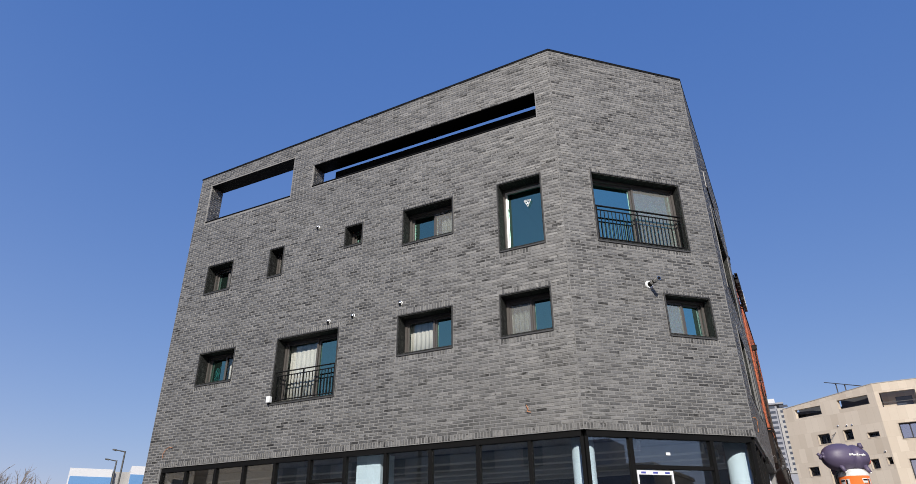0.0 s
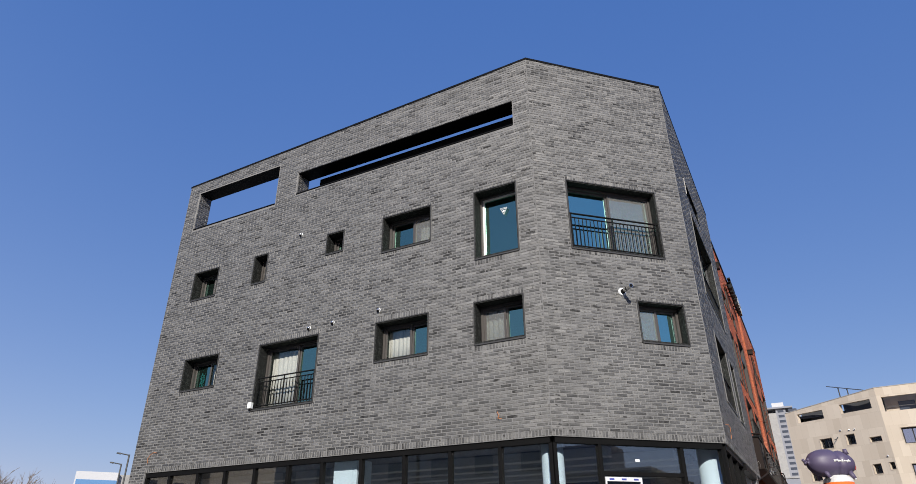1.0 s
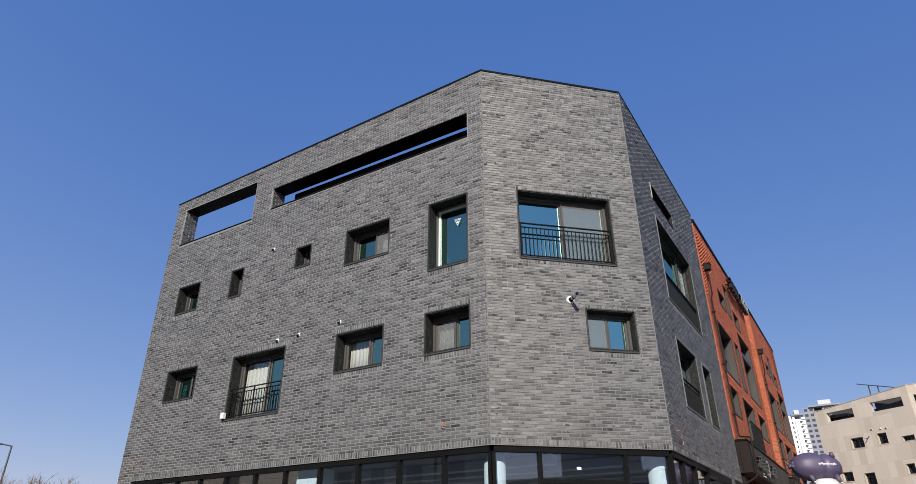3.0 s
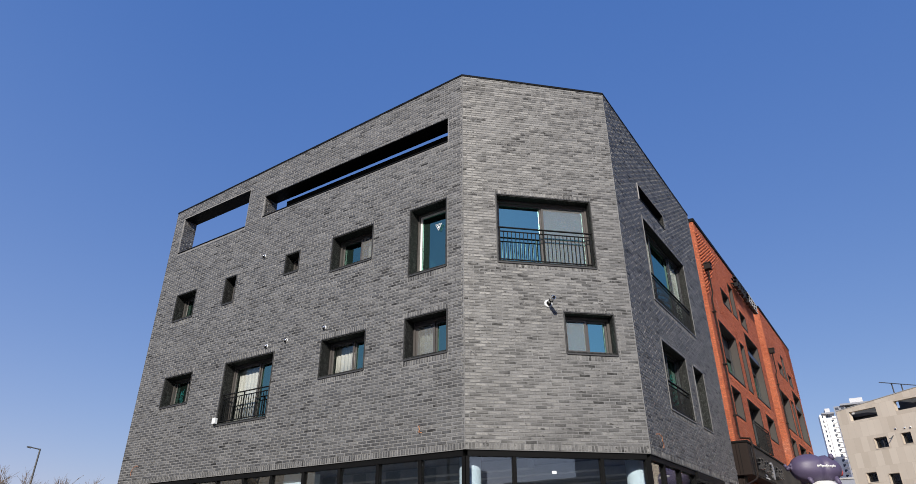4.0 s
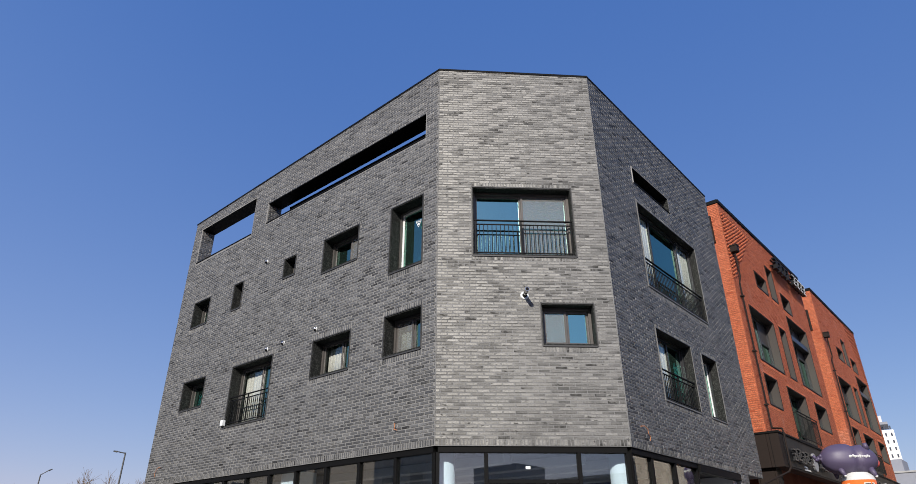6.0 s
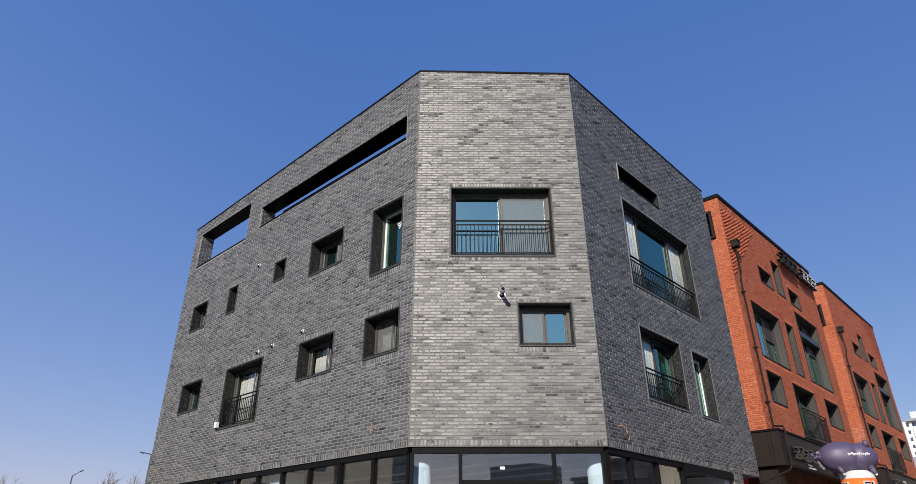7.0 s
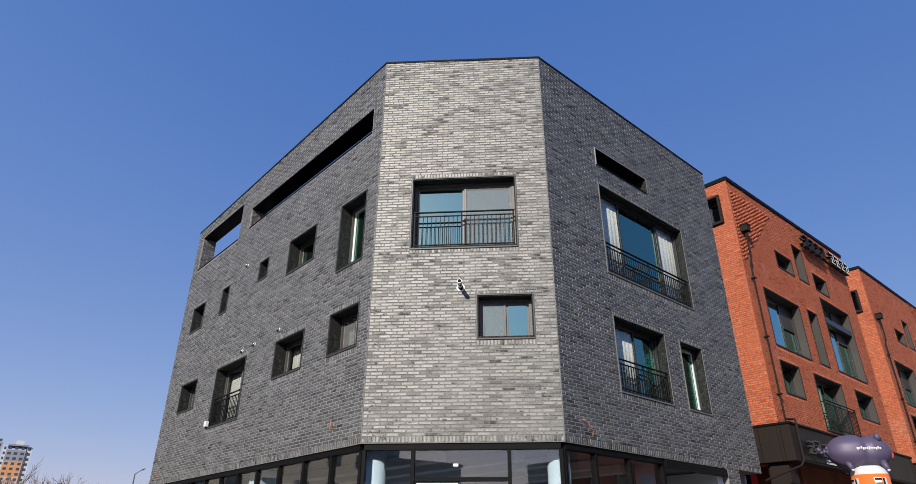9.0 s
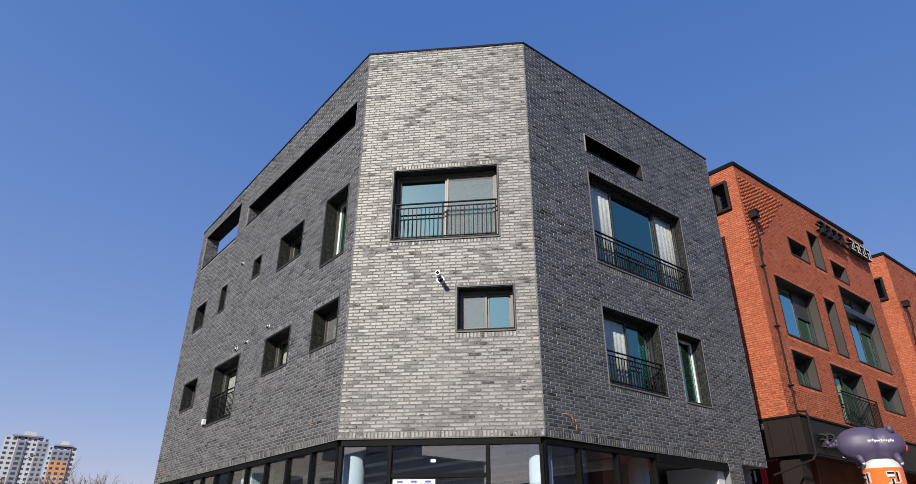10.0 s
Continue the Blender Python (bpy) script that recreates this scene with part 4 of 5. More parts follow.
    for z in (10.0, 8.0, 6.2):
        part("clip", box(B(), -0.09, 0.05, -0.14, -0.01, z, z + 0.04), DARK_CLAD, rp)
    # boxed sign canopy over the shop
    cn = empty("shop_canopy", Matrix.Translation((2.4, y0, 0)), "dark brown metal-clad canopy box above the shops", "canopy", group="canopies")
    part("front_box", box(B(), 0.005, 0.38, -0.22, y1 - y0 + 0.1, 4.22, 5.22, 0.01), DARK_CLAD, cn)
    part("side_box", box(B(), -3.4, 0.0, -0.22, -0.005, 4.22, 5.22, 0.01), DARK_CLAD, cn)
    part("cap", box(B(), -3.42, 0.41, -0.25, y1 - y0 + 0.12, 5.222, 5.29, 0.008), BLACK_METAL, cn)
    for i in range(4):
        part("seam", box(B(), -0.55 - 0.8 * i, -0.535 - 0.8 * i, -0.228, -0.222, 4.22, 5.22), BLACK_METAL, cn)
    part("seam", box(B(), 0.10, 0.115, -0.228, -0.222, 4.22, 5.22), BLACK_METAL, cn)
    sb = part("sign_board", box(B(), 0.383, 0.40, 0.15, y1 - y0 - 0.4, 4.28, 5.14, 0.004), SIGN_DARK, cn)
    for i in range(8):
        bm = B()
        glyph_bars(bm, 0.55 + i * 0.47 + (0.9 if i > 4 else 0.0), 4.46 + 0.05 * (i % 2), 0.42, 0.36, -0.53, -0.45, 31 + i + number)
        bmesh.ops.transform(bm, matrix=Matrix.Rotation(radians(90), 4, 'Z'), verts=bm.verts)
        part("sign_letter", bm, DARK_FRAME, sb)
    for i in range(2):
        part("sign_line", box(B(), 0.401, 0.412, 1.9, 2.35 + 0.3 * i, 4.37 - i * 0.08, 4.42 - i * 0.08), SIGN_WHITE, sb)
    part("sign_disc", tube(B(), (0.40, 3.35, 4.66), (0.46, 3.35, 4.66), 0.30, n=28), SIGN_GREY, sb)
    # dark sheet added over the pier, so no sunlit brick shows below the canopy
    part("side_cladding", box(B(), -0.47, 0.0, -0.06, -0.006, 0.0, 4.215, 0.006), DARK_CLAD, cn)
    part("corner_cladding", box(B(), 0.004, 0.06, -0.06, 0.50, 0.0, 4.215, 0.006), DARK_CLAD, cn)
    if number == 1:
        hook = empty("wall_bracket", Matrix.Translation((1.69, y0 - 0.225, 4.98)), "small bent white metal bracket on dark cladding", "bracket")
        part("plate", box(B(), -0.03, 0.03, -0.015, 0.002, 0.0, 0.16, 0.003), SIGN_WHITE, hook)
        part("hook", pipe(B(), [(0, -0.01, 0.02), (0.03, -0.07, 0.03), (0.07, -0.08, 0.08)], 0.012, 8), SIGN_WHITE, hook)
    for p0 in (0.0, y1 - y0 - 0.5):
        part("pier", box(B(), -0.55, -0.42, p0, p0 + 0.4, 0.0, 4.2, 0.01), DARK_CLAD, cn)
    flat(f"wall_entry_{number}", -0.98, 1.98, y0 + 2.0, y0 + 2.15, 0.0, 5.08, RED_MORTAR, "shaded orange-brown wall inside the side entrance", "wall")
    flat(f"wall_shop_{number}", 1.0, 1.15, y0 + 2.2, y1 - 0.36, 0.0, 5.1, RED_MORTAR, "shaded orange-brown wall behind the canopy", "wall")
    return front, side, wall, wside, list(holes.values()), hole_side, shop


O1 = orange_block(12.86, 23.72, 13.72, 14.06, 0.0, 1)
O2 = orange_block(26.15, 36.5, 14.25, 14.40, 13.35, 2)

# standing letters of the roof sign, as bars
rs = empty("roof_sign", O1[0].m(5.75, 12.85), "row of dark and white sign letters fixed under the coping", "sign")
part("rail", box(B(), -0.1, 4.7, -0.16, -0.10, 0.12, 0.16), BLACK_METAL, rs)
part("rail", box(B(), -0.1, 4.7, -0.16, -0.10, 0.38, 0.42), BLACK_METAL, rs)
for i in range(8):
    bm = B()
    dark = i < 4
    x = -0.08 + i * 0.55 if dark else 2.60 + (i - 4) * 0.55
    glyph_bars(bm, x, 0.0 if dark else 0.08, 0.48 if dark else 0.44, 0.50, -0.30, -0.17, 50 + i)
    lt = part("letter", bm, SIGN_DARK, rs)
    if not dark:
        bm = B()
        glyph_bars(bm, x, 0.08, 0.44, 0.50, -0.306, -0.301, 50 + i)
        part("letter_face", bm, SIGN_WHITE, lt, "white letter face")
    part("bracket", box(B(), x + 0.2, x + 0.24, -0.17, 0.02, 0.22, 0.26), BLACK_METAL, rs)

# vertical banner beside the entrance
bn = empty("shop_banner", Matrix.Translation((1.43, 12.3, 0.0)), "black and red shop banner with white bars of lettering", "banner")
part("board", box(B(), -0.5, 0.12, -0.02, 0.02, 0.0, 3.93), SIGN_DARK, bn)
part("red_strip", box(B(), 0.121, 0.27, -0.02, 0.02, 1.2, 3.92), grained("banner_red", (0.55, 0.02, 0.02), 0.5), bn)
for i in range(4):
    bm = B()
    glyph_bars(bm, -0.42, 3.46 - 0.5 * i, 0.46, 0.42, -0.028, -0.021, 90 + i)
    part("letter", bm, SIGN_WHITE, bn)

# ---- inflatable pig on its printed column ----
VINYL = grained("purple_vinyl", (0.080, 0.064, 0.115), 0.5, 3, 0.12, 0.0, 0.05)
PINK = grained("pink_vinyl", (0.55, 0.10, 0.09), 0.4, 3, 0.1)
ORANGE_VINYL = grained("orange_vinyl", (0.75, 0.16, 0.03), 0.42, 3, 0.08, 0.0, 0.05)


def pig():
    bm = B()
    n, m = 44, 32
    rings = []
    for i in range(n + 1):
        s = i / n
        x = -0.72 + 1.44 * s
        r = 0.40 * (max(0.0, 1 - abs(2 * s - 1) ** 2.6)) ** 0.5 * (1 - 0.13 * math.exp(-((s - 0.58) / 0.06) ** 2)) * (1.03 - 0.10 * s)
        ring = []
        for j in range(m):
            a = 2 * math.pi * j / m
            q = max(r, 0.02) * (1 + 0.045 * abs(math.sin(a * 4 + 0.4)))
            ring.append(bm.verts.new((x, q * math.cos(a), q * math.sin(a))))
        rings.append(ring)
    for a, b in zip(rings, rings[1:]):
        for j in range(m):
            bm.faces.new((a[j], a[(j + 1) % m], b[(j + 1) % m], b[j]))
    bm.faces.new(rings[0]), bm.faces.new(rings[-1][::-1])

    def limb(p0, p1, r0, r1, mat):
        before = set(bm.faces)
        tube(bm, p0, p1, r0, r1, 14)
        for f in set(bm.faces) - before:
            f.material_index = mat

    for sx in (-0.34, 0.42):
        for sy in (-0.22, 0.22):
            limb((sx, sy * 0.8, -0.24), (sx + 0.06, sy * 1.35, -0.45), 0.085, 0.045, 0)
            limb((sx + 0.06, sy * 1.35, -0.45), (sx + 0.065, sy * 1.40, -0.48), 0.04, 0.02, 1)
    for sy in (-0.17, 0.17):
        limb((0.44, sy, 0.26), (0.41, sy * 1.15, 0.41), 0.085, 0.05, 0)
    limb((0.60, 0, -0.08), (0.725, 0, -0.09), 0.12, 0.085, 2)
    curl = [(-0.68 - 0.05 * k, -0.06 + 0.09 * math.sin(k * 1.1), 0.02 + 0.08 * math.cos(k * 1.1)) for k in range(6)]
    for a, b in zip(curl, curl[1:]):
        limb(a, b, 0.045, 0.04, 0)
    def girth(x):
        s = (x + 0.72) / 1.44
        return 0.407 * (1 - abs(2 * s - 1) ** 2.6) ** 0.5 * (1 - 0.13 * math.exp(-((s - 0.58) / 0.06) ** 2)) * (1.03 - 0.10 * s)

    for k in range(12):
        before = set(bm.faces)
        x = -0.12 + 0.046 * k
        rr = girth(x + 0.015) + 0.006
        box(bm, x, x + (0.034 if k else 0.05), -rr, -rr + 0.06, 0.02 if k % 3 else 0.0, 0.065 + 0.02 * (k % 4 == 2))
        for f in set(bm.faces) - before:
            f.material_index = 1
    me = bpy.data.meshes.new("inflatable_pig")
    bm.to_mesh(me)
    bm.free()
    for mt in (VINYL, SIGN_WHITE, PINK):
        me.materials.append(mt)
    me.shade_smooth()
    ob = tagged(new("inflatable_pig", me), "dark purple inflatable pig with white lettering bars", "inflatable")
    ob.matrix_world = pose(4.68, 11.62, 4.15, 0, 2, 31)
    return ob


pig()
ic = empty("inflatable_column", Matrix.Translation((4.77, 11.66, 0.0)), "orange printed inflatable column with a white top", "inflatable")
bm = B()
tube(bm, (0, 0, 0), (0, 0, 3.60), 0.41, n=40)
skin = part("body", bm, ORANGE_VINYL, ic)
skin.data.shade_smooth()
bm = B()
tube(bm, (0, 0, 3.60), (0, 0, 3.70), 0.412, 0.39, 40)
tube(bm, (0, 0, 3.70), (0, 0, 3.80), 0.39, 0.27, 40)
part("top_band", bm, SIGN_WHITE, ic)
for k, ang in enumerate((-44, -134, 46, 136)):
    for row in range(4):
        for grow, mt, d in ((0.022, SIGN_WHITE, 0.413), (0.0, SIGN_DARK, 0.418)):
            bm = B()
            glyph_bars(bm, -0.12 - grow, 3.21 - row * 0.38 - grow, 0.24 + 2 * grow, 0.29 + 2 * grow, -d, -0.40, 70 + row + k, 0.042 + 2 * grow)
            bmesh.ops.subdivide_edges(bm, edges=[e for e in bm.edges if abs((e.verts[0].co - e.verts[1].co).normalized().x) > 0.9], cuts=3)
            for v in bm.verts:
                r, th = -v.co.y, v.co.x / 0.41
                v.co.x, v.co.y = r * math.sin(th), -r * math.cos(th)
            bmesh.ops.transform(bm, matrix=Matrix.Rotation(radians(ang + 90), 4, 'Z'), verts=bm.verts)
            part("letter" if grow == 0 else "letter_outline", bm, mt, skin)

# ---- the beige stone building down the street ----
def stone_panels():
    k = Nodes("beige_stone_panels")
    v = k.obj()
    sep = k.n("SeparateXYZ", Vector=v)
    uv = k.n("CombineXYZ", X=sep.outputs[0], Y=sep.outputs[2])
    br = k.n("TexBrick", Vector=uv.outputs[0], Color1=(0.43, 0.365, 0.285), Color2=(0.60, 0.53, 0.43), Mortar=(0.38, 0.32, 0.245), Scale=1.0, Mortar_Size=0.006, Brick_Width=0.62, Row_Height=1.25)
    br.offset = 0.5
    n = k.noise(v, 0.5, 4)
    col = k.mix(0.45, br.outputs[0], k.ramp(n, (0.3, (0.47, 0.405, 0.32)), (0.7, (0.55, 0.48, 0.385))))
    return k.shade(Base_Color=col, Roughness=0.8, Specular_IOR_Level=0.25, Normal=k.bump(k.noise(v, 30, 3), 0.1, 0.01))


STONE = stone_panels()
DARK_PANE = grained("dark_pane", (0.05, 0.06, 0.08), 0.2, 3, 0.3)
DARK_GLASS = glass_material("dark_glass", (0.5, 0.52, 0.55), (0.9, 0.9, 0.9), 0.02)
SKY_GLASS = glass_material("sky_glass", (0.3, 0.32, 0.36), (0.75, 0.78, 0.9), 0.5)
BF1, BF2 = Face((3.1, 57.3), (10.4, 52.8), 13.80, 14.46, 0.4), Face((10.4, 52.8), (26.0, 51.3), 14.46, 14.46, 0.4)
H1 = [(1.16, 3.66, 12.7, 13.48), (5.28, 7.97, 12.83, 13.61), (2.73, 3.88, 10.1, 11.0), (5.1, 5.92, 10.14, 11.05), (7.06, 8.06, 10.1, 10.55),
      (1.19, 2.15, 7.53, 8.35), (6.7, 7.4, 7.6, 8.42), (8.03, 8.49, 7.83, 8.43), (3.1, 4.05, 6.3, 8.08)]
H2 = [(0.34, 2.9, 12.4, 13.6), (1.02, 2.6, 9.7, 11.03), (4.2, 6.8, 9.7, 11.03), (4.2, 6.8, 12.4, 13.6), (8.0, 10.0, 9.7, 11.03), (1.0, 3.0, 6.6, 8.2), (5.0, 7.0, 6.6, 8.2)]
wall_of("wall_beige_1", BF1, H1, STONE, "beige stone-clad wall with small dark openings")
wall_of("wall_beige_2", BF2, H2, STONE, "sunlit beige stone-clad wall")
for a, b in (((26.0, 51.3), (26.0, 75.0)), ((26.0, 75.0), (3.1, 75.0)), ((3.1, 75.0), (3.1, 57.3))):
    wall_of("wall_beige_back", Face(a, b, 13.5, 13.5, 0.3), [], STONE, "plain beige stone wall", cut=(0.42, 0.42))
for z in (4.0, 6.0, 9.3, 11.9, 13.4):
    bm = B()
    back = 2.4 if z > 13 else 0.0  # the terraces behind the top slots are open to the sky
    pts = [(3.7, 57.6), (10.6, 53.5 + back), (25.5, 51.9 + back), (25.5, 74.5), (3.7, 74.5)]
    lo = [bm.verts.new((x, y, z - 0.25)) for x, y in pts]
    hi = [bm.verts.new((x, y, z)) for x, y in pts]
    bm.faces.new(lo[::-1]), bm.faces.new(hi)
    for i in range(5):
        bm.faces.new((lo[i], lo[(i + 1) % 5], hi[(i + 1) % 5], hi[i]))
    # slabs use the dark room colour, which holds the shade indoors
    thing("floor_beige", bm, SHADED_ROOM, "floor slab inside the beige building", "floor", kind="structure")
for f, hs in ((BF1, H1), (BF2, H2)):
    for h in hs:
        if h[3] > 12.2:
            # BF1 terraces have their shade put into a dark wall colour; BF2 keeps stone
            bk = thing("wall_terrace", box(B(), h[0] - 0.4, h[1] + 0.4, 1.4, 1.5, 11.91, f.top(h[0]) - 0.06), SHADED_ROOM if f is BF1 else STONE, "terrace wall behind an open slot", "wall", kind="structure")
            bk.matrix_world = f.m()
            if f is BF1:
                continue
            tw = thing("window_terrace", box(B(), h[0] + 1.1, h[0] + 2.3, 1.34, 1.42, 12.3, 13.35), DARK_PANE, "dark terrace window behind an open slot", "window", kind="structure")
            tw.matrix_world = f.m()
            rl = thing("terrace_rail", box(B(), h[0], h[1], 0.15, 0.18, h[2] + 0.35, h[2] + 0.40), EDGE, "thin grey terrace rail in a stone opening", "rail", group="terrace rails")
            rl.matrix_world = f.m()
        else:
            window(f, *h, [(1, G), (1, G)] if h[1] - h[0] > 1.0 else [(1, G)], "dark window set deep in beige stone", lining=STONE, frame=DARK_FRAME, edge=STONE, depth=0.25, glass=DARK_GLASS if f is BF1 else SKY_GLASS)
cope(BF1, "thin stone coping on the beige parapet", 0.03, material=CONCRETE), cope(BF2, "thin stone coping on the beige parapet", 0.03, material=CONCRETE)
for u, z in ((4.81, 11.46), (5.58, 11.39), (6.04, 11.37), (8.1, 8.9)):
    vent(BF1, u, z, 0.065)
sp = empty("roof_panel_rack", BF1.m(4.55, 14.1, 0.2), "tilted grey panel rack on legs on a stone roof", "rack")
bm = B()
box(bm, 0, 3.2, -0.12, 0.12, -0.03, 0.03)
bmesh.ops.transform(bm, matrix=pose(0, 0, 1.33, 0, 17.5, 0), verts=bm.verts)
part("panel", bm, EDGE, sp)
for x, z in ((0.95, 1.03), (1.7, 0.80)):
    part("leg", tube(B(), (x, 0, 0.0), (x, 0, z), 0.05, n=8), EDGE, sp)
arm = thing("wall_lamp", pipe(B(), [(0, 0, 0), (-0.05, -0.25, -0.2), (-0.1, -0.45, -0.25)], 0.035, 8), EDGE, "grey bracket lamp on beige stone", "lamp")
arm.matrix_world = BF1.m(4.45, 10.95)

# ---- far apartment towers ----
WHITE_RENDER = grained("white_render", (0.80, 0.79, 0.76), 0.8, 0.4, 0.05)
PALE = grained("pale_render", (0.52, 0.53, 0.54), 0.8, 0.4, 0.06)
GREY_RENDER = grained("grey_render", (0.24, 0.25, 0.28), 0.8, 0.4, 0.08)
ORANGE_RENDER = grained("orange_render", (0.55, 0.27, 0.12), 0.8, 0.4, 0.1)
SALMON_RENDER = grained("salmon_render", (0.58, 0.40, 0.33), 0.8, 0.4, 0.1)
YELLOW_RENDER = grained("yellow_render", (0.60, 0.44, 0.20), 0.8, 0.4, 0.1)


def tower(a, b, height, bays, label, floors, depth=12.0, band=None, pane_w=0.5):
    """A slab of flats: bays of (share, material, windows a floor), storeys of real windows, a lift house on the roof."""
    f = Face(a, b, height, height, depth)
    tw = empty("apartment_tower", f.m(), label, "building", group="apartment towers")
    total = sum(q[0] for q in bays)
    u, fh = 0.0, height / floors
    meshes = {}
    for i, (share, mat, n) in enumerate(bays):
        w = f.len * share / total
        off = -0.8 if i % 2 else 0.0
        bay = part("bay", box(B(), u, u + w, off, depth, 0, height - (i % 2) * 0.8 * fh), mat, tw)
        for k in range(1, floors if n else 0):
            for q in range(n):
                pw = w / n * pane_w
                x = u + w / n * (q + 0.5) - pw / 2
                key = round(pw, 2)
                if key not in meshes:
                    meshes[key] = mesh_of("window", box(B(), 0, pw, -0.12, 0.1, 0, fh * 0.48), DARK_PANE)
                ob = new("window", meshes[key])
                ob.parent = bay
                ob.location = (x, off, k * fh + fh * 0.3)
            if band and band.get((i, k)):
                part("colour_band", box(B(), u + 0.05, u + w - 0.05, off - 0.06, off + 0.05, k * fh, (k + 1) * fh), band[i, k], tw)
        u += w
    part("roof_edge", box(B(), f.len * 0.15, f.len * 0.85, -1.4, depth, height, height + 0.9), GREY_RENDER, tw)
    part("lift_house", box(B(), f.len * 0.38, f.len * 0.66, 1.0, depth - 2, height + 0.9, height + 3.6), PALE, tw)
    return tw


far_tower = tower((-27.2, 439.4), (-17.5, 440.8), 80.4, [(0.45, WHITE_RENDER, 1), (0.9, WHITE_RENDER, 1)], "tall white apartment tower far down the street", 28, pane_w=0.22)
ledge = mesh_of("balcony", box(B(), 0, 2.2, -1.6, -0.85, 0, 1.1, 0.05), WHITE_RENDER)
for i in range(1, 28):
    ob = new("balcony", ledge)
    ob.parent = far_tower
    ob.location = (6.6, 0, i * 80.4 / 28 + 0.2)
tower((-33.4, 278.3), (-25.4, 279.3), 45.5, [(0.5, WHITE_RENDER, 1), (1, WHITE_RENDER, 3)], "white apartment tower behind the orange houses", 18, pane_w=0.3)
tower((-15.6, 388.5), (6.0, 389.2), 75.0, [(0.55, GREY_RENDER, 2), (0.4, CONCRETE, 0), (0.5, GREY_RENDER, 1), (0.7, CONCRETE, 1)], "slender grey apartment tower far down the street", 27, pane_w=0.6)


def at(az, dist):
    return (10.6 + dist * math.sin(radians(az)), -5.7 + dist * math.cos(radians(az)))


tower(at(-89.5, 520), at(-86.6, 520), 63.0, [(1, PALE, 2), (0.7, GREY_RENDER, 1), (1, PALE, 2), (0.6, GREY_RENDER, 1)], "white apartment tower on the horizon", 21)
tower(at(-86.1, 500), at(-83.3, 500), 65.5, [(0.9, PALE, 2), (0.6, GREY_RENDER, 1), (0.8, PALE, 2), (0.8, GREY_RENDER, 2)], "white and grey apartment tower on the horizon", 22)
bands = {}
for k in range(1, 21):
    bands[1, k] = ORANGE_RENDER if 14 <= k <= 16 else SALMON_RENDER if 11 <= k < 14 else YELLOW_RENDER if 5 <= k < 8 else None
tower(at(-83.2, 490), at(-81.4, 490), 60.0, [(0.3, PALE, 1), (1.6, GREY_RENDER, 3), (0.5, PALE, 1)], "grey apartment tower with orange and yellow bands", 20, band=bands)

# ---- white and blue hall ----
hall = Face((-98.0, 52.6), (-84.3, 72.3), 14.3, 14.9, 20)
hl = empty("industrial_hall", hall.m(), "white industrial hall with a blue band", "building")
BLUE_CLAD = grained("blue_cladding", (0.09, 0.22, 0.42), 0.5, 1, 0.1)
part("hall_body", box(B(), 0, 6.0, 0, 18, -0.16, 14.2), PALE, hl)
part("link_block", box(B(), 6.0, 8.6, 1.0, 18, -0.16, 14.0), CONCRETE, hl)
part("hall_body", box(B(), 8.6, 24, 0.2, 18, -0.16, 14.9), PALE, hl)
part("blue_band", box(B(), 0.2, 6.02, -0.05, 0.0, 11.5, 13.0), BLUE_CLAD, hl)
part("blue_band", box(B(), 8.62, 24, 0.15, 0.2, 12.1, 13.6), BLUE_CLAD, hl)
part("recess_panel", box(B(), 1.8, 5.4, -0.06, -0.05, 6.5, 10.6), PALE, hl)
for x in (2.2, 3.4, 9.6, 11.0, 12.4):
    part("window", box(B(), x, x + 0.9, -0.12, 0.3, 8.6, 9.3), DARK_PANE, hl)

# ---- street lamps ----
POLE = grained("lamp_pole", (0.055, 0.055, 0.05), 0.5, 3, 0.2)


def street_lamp(x, y, h, arm_u, arm_up, seed):
    l = empty("street_lamp", Matrix.Translation((x, y, -0.16)), "dark street lamp with one short arm", "lamp", group="street lamps")
    h += 0.16
    part("pole", tube(B(), (0, 0, 0), (0, 0, h), 0.13, 0.09, 12), POLE, l)
    e = Vector((arm_u[0], arm_u[1], 0)).normalized() * 0.9
    arm_part = part("arm", tube(B(), (0, 0, h - 0.08), (e.x, e.y, h - 0.08 + arm_up), 0.07, 0.06, 8), POLE, l)
    d = e.normalized()
    part("lamp_head", tube(B(), (e.x, e.y, h - 0.1 + arm_up), (e.x + d.x * 0.45, e.y + d.y * 0.45, h - 0.08 + arm_up * 1.3), 0.11, 0.08, 10), POLE, arm_part)


street_lamp(-65.6, 38.1, 12.6, (-0.6, -0.8), 0.15, 1)
street_lamp(-74.1, 43.3, 12.7, (-0.6, -0.8), 0.15, 2)
street_lamp(-75.5, 25.5, 13.4, (-0.4, -0.9), 0.15, 3)
street_lamp(-106.0, 26.3, 13.2, (0.3, 0.95), 0.7, 4)
street_lamp(-98.9, 4.5, 12.8, (0.3, 0.95), 0.6, 5)

# ---- bare trees along the far street ----
BARK = grained("bare_bark", (0.17, 0.125, 0.085), 0.9, 6, 0.25, 0.0, 0.4)


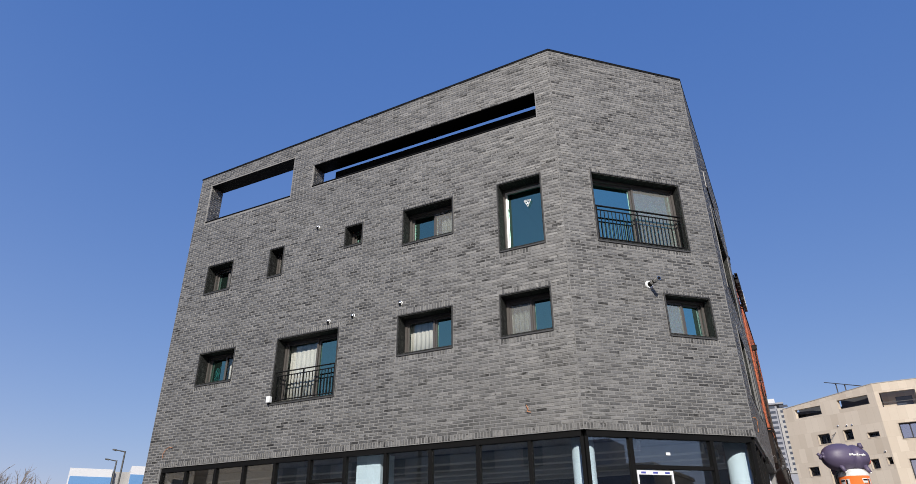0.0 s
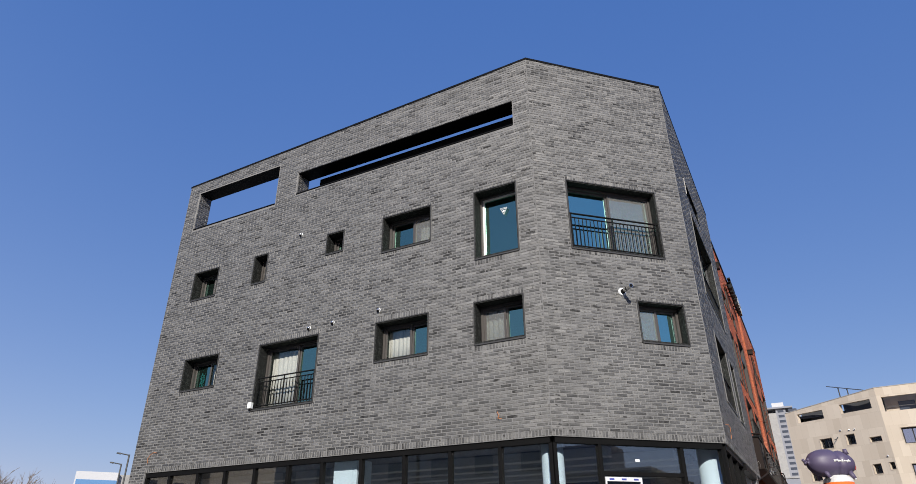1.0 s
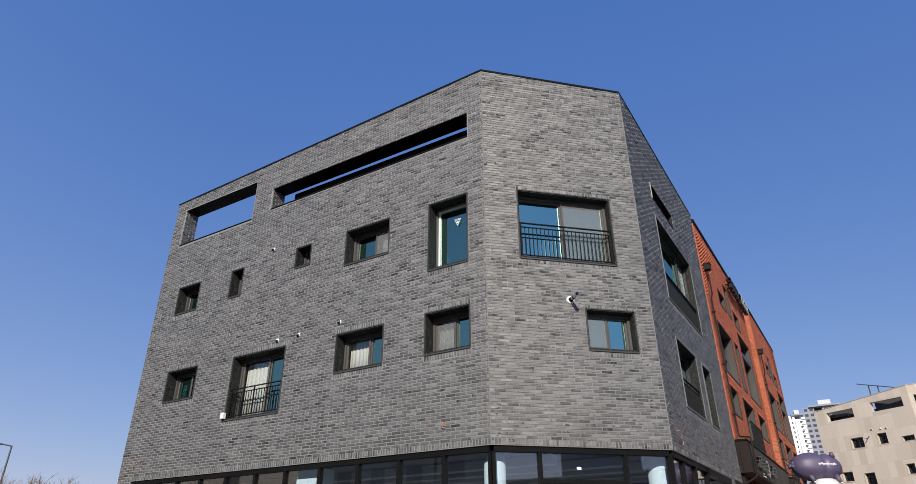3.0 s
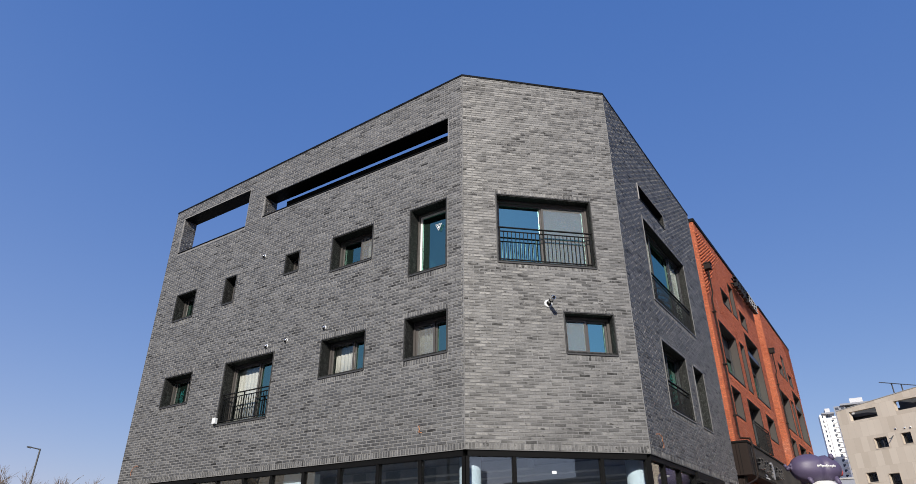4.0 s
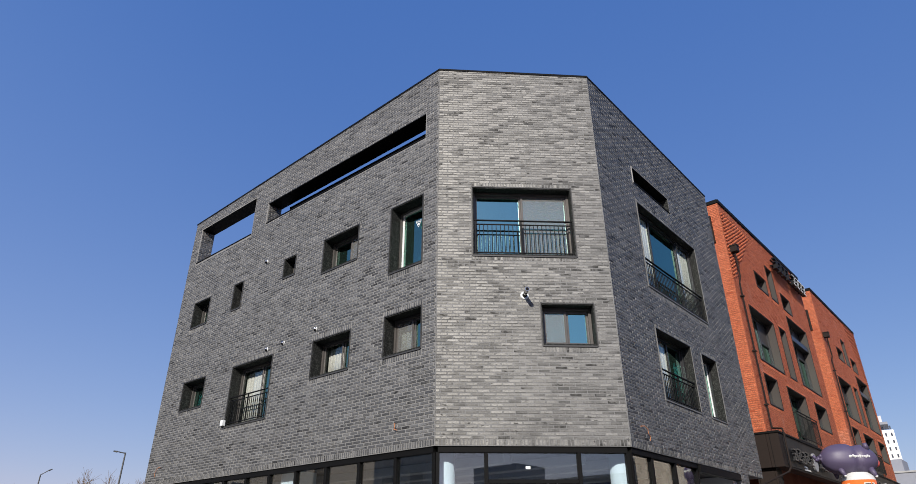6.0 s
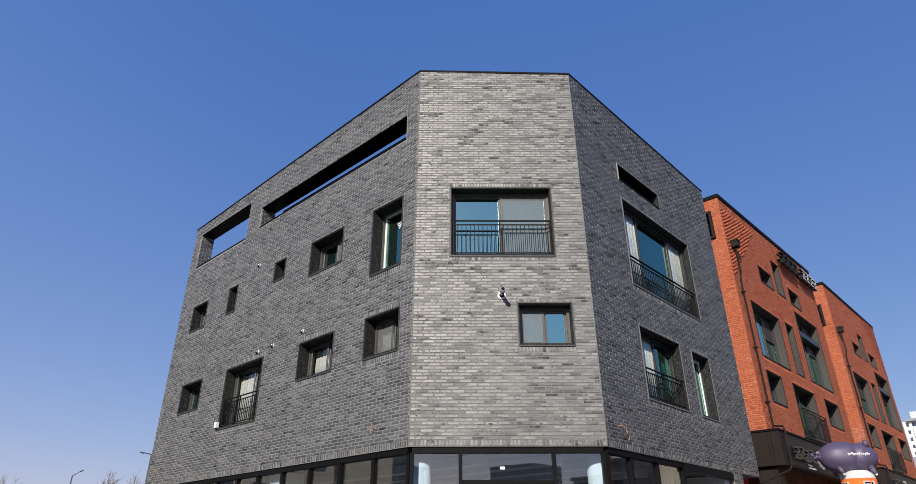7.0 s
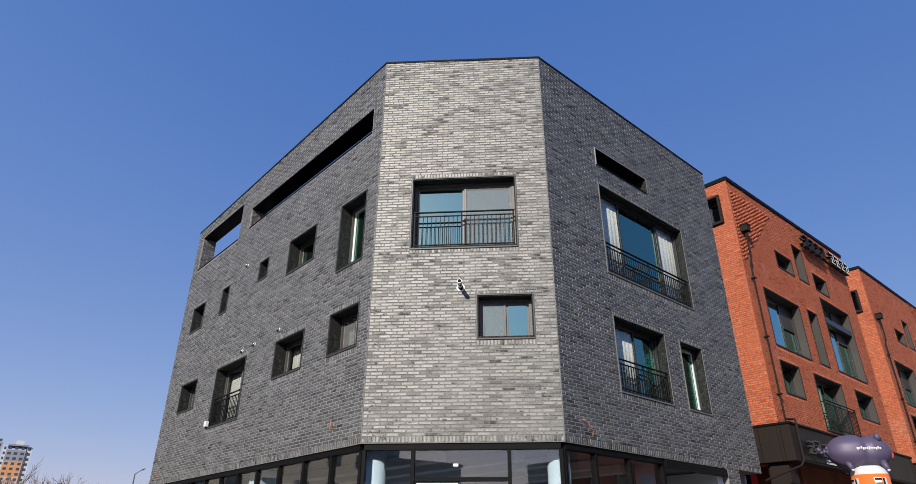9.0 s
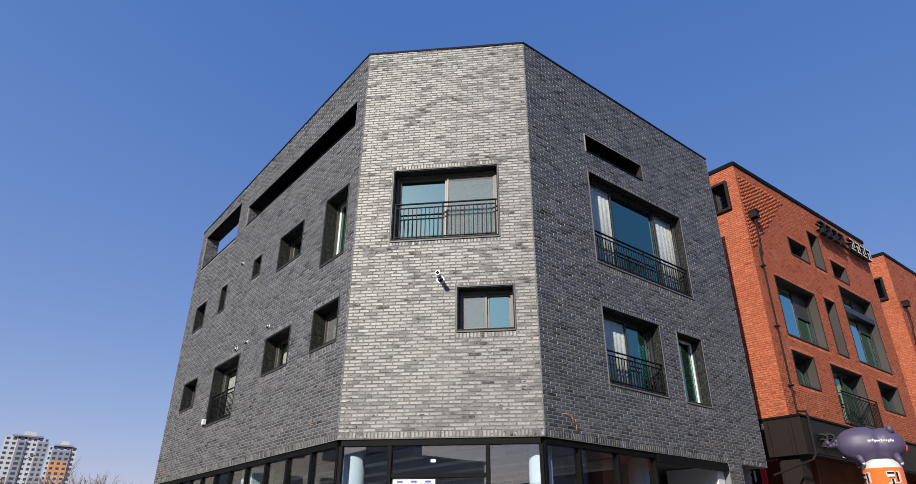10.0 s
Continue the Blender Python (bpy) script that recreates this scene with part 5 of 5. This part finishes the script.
def bare_tree(x, y, h, seed):
    r = random.Random(seed)
    t = empty("bare_tree", Matrix.Translation((x, y, -0.16)), "leafless winter tree with fine brown twigs", "tree", group="bare trees")
    trunk, twigs = B(), B()

    def grow(p, d, length, rad, level):
        q = p + d * length
        tube(trunk if level < 2 else twigs, p, q, rad, rad * 0.62, 6 if level < 2 else 4, caps=False)
        if level == 4:
            return
        for _ in range(4 if level else 6):
            s = r.uniform(0.35, 1.0)
            nd = (d + Vector((r.uniform(-1, 1), r.uniform(-1, 1), r.uniform(-0.1, 0.8))) * 0.75).normalized()
            grow(p + d * length * s, nd, length * r.uniform(0.5, 0.72), rad * 0.5, level + 1)

    grow(Vector((0, 0, 0)), Vector((r.uniform(-0.05, 0.05), 0, 1)).normalized(), h * 0.42, h * 0.018, 0)
    part("trunk", trunk, BARK, t)
    part("crown", twigs, BARK, t)


for i, (az, dist, h) in enumerate(((-66.5, 62, 6.6), (-64.8, 70, 7.2), (-63.2, 66, 6.9), (-61.6, 74, 7.2), (-59.8, 78, 6.8), (-72.5, 95, 7.0), (-77.0, 95, 8.0), (-79.0, 98, 8.4), (-81.5, 100, 9.0), (-83.8, 98, 8.4), (-86.0, 100, 8.2))):
    bare_tree(3.4 + dist * math.sin(radians(az)) + (5 if az < -70 else 0), -11.6 + dist * math.cos(radians(az)) + (4 if az < -70 else 0), h * 1.55, 200 + i)

# ---- houses across the street, seen mirrored in the shop glass ----
def house(x0, x1, y0, y1, h, material, label, face_dir):
    hs = empty("house", Matrix.Translation((x0, y0, -0.16)), label, "building", group="houses opposite")
    w, d = x1 - x0, y1 - y0
    h += 0.16
    part("wall", box(B(), 0, w, 0, d, 0, h), material, hs)
    part("roof", box(B(), -0.15, w + 0.15, -0.15, d + 0.15, h, h + 0.25, 0.02), CONCRETE, hs)
    part("stair_house", box(B(), w * 0.3, w * 0.6, d * 0.3, d * 0.7, h + 0.25, h + 2.4), material, hs)
    pane = mesh_of("window", box(B(), -0.7, 0.7, -0.7, 0.7, 0, 1.3), DARK_PANE)
    n = max(2, int((w if face_dir == 'y' else d) / 3.2))
    for k in range(int((h - 1) / 3)):
        for q in range(n):
            ob = new("window", pane)
            ob.parent = hs
            c = (q + 0.5) / n
            ob.location = (w * c, d - 0.62, 1.1 + 3 * k) if face_dir == 'y' else (0.62 if face_dir == 'x' else w - 0.62, d * c, 1.1 + 3 * k)
    return hs


for n, x in enumerate((-37, -22)):
    house(x, x + 14.4, -44 + 0.5 * (n % 2), -31.5 + 0.5 * (n % 2), 11.6 + 0.5 * ((n * 2) % 3), STONE, "beige four-storey house across the street", 'y')
house(-62, -50, -58, -36, 12.4, STONE, "beige house at the end of the street", 'east')
house(-62, -50, -34.5, -10, 13.2, STONE, "beige house at the end of the street", 'east')
house(8, 19, -48, -37, 8.2, STONE, "beige four-storey house across the street", 'y')
house(-6.5, 7, -44, -33, 11.5, STONE, "beige three-storey house across the street", 'y')
house(20, 32, -46, -36, 8.8, GREY_RENDER, "grey house across the junction", 'y')
house(31, 44, -34, -22, 6.4, GREY_RENDER, "pale house across the junction", 'x')
house(30, 42, -18, -6, 6.4, GREY_RENDER, "grey house across the side street", 'x')
house(30, 42, -3, 9, 10.0, STONE, "beige house across the side street", 'x')
house(-30, 10, 108, 122, 12.6, GREY_RENDER, "low grey building far behind the beige one", 'y')
house(30, 42, 12, 27, 11.0, GREY_RENDER, "grey house across the side street", 'x')
house(30, 42, 28.5, 36, 12.0, GREY_RENDER, "grey house across the side street", 'x')
house(30, 42, 38, 50, 11.5, RED_BRICK, "orange brick house across the side street", 'x')
house(30, 42, 52, 66, 11.0, GREY_RENDER, "grey house across the side street", 'x')
house(30, 42, 67, 86, 12.5, STONE, "beige house across the side street", 'x')

# ---- bricks of the walls ----
def red_bricks(o, single, number):
    front, side, wall, wside, holes, hs, shop = o
    n = front.len

    def relief(u, z):
        if number == 1:
            return 'lattice' if 0.12 < u < 0.10 + (z - 10.5) * 1.115 and z < front.top(u) - 0.40 else ''
        return 'rib' if u > n - 3.2 + (front.top(u) - z) * 0.9 else ''

    lay_bricks(front, wall, 5.1, margin(holes) + [(0, n, -1, 5.08)], 0.226, 0.054, 0.013, RED_BRICK, single, rng, relief=relief, soldier=ends(holes, 5.1, 0.067, 0.11))
    lay_bricks(side, wside, 5.1, margin([hs], 0.09) + [(0, side.len - 3.2, -1, 20)], 0.226, 0.054, 0.013, RED_BRICK, None, rng)


grey_bricks(LEFT, wall_left, [SHOP_L], (8.2, 11.3, 3.8, 5.2))
grey_bricks(CHAM, wall_cham, [SHOP_C], (0.3, 3.5, 3.8, 5.4))
grey_bricks(RIGHT, wall_right, [SHOP_R, SIDE_R], (0.3, 3.4, 3.8, 5.2))
red_bricks(O1, (0.2, 3.9, 5.4, 6.9), 1)
red_bricks(O2, None, 2)
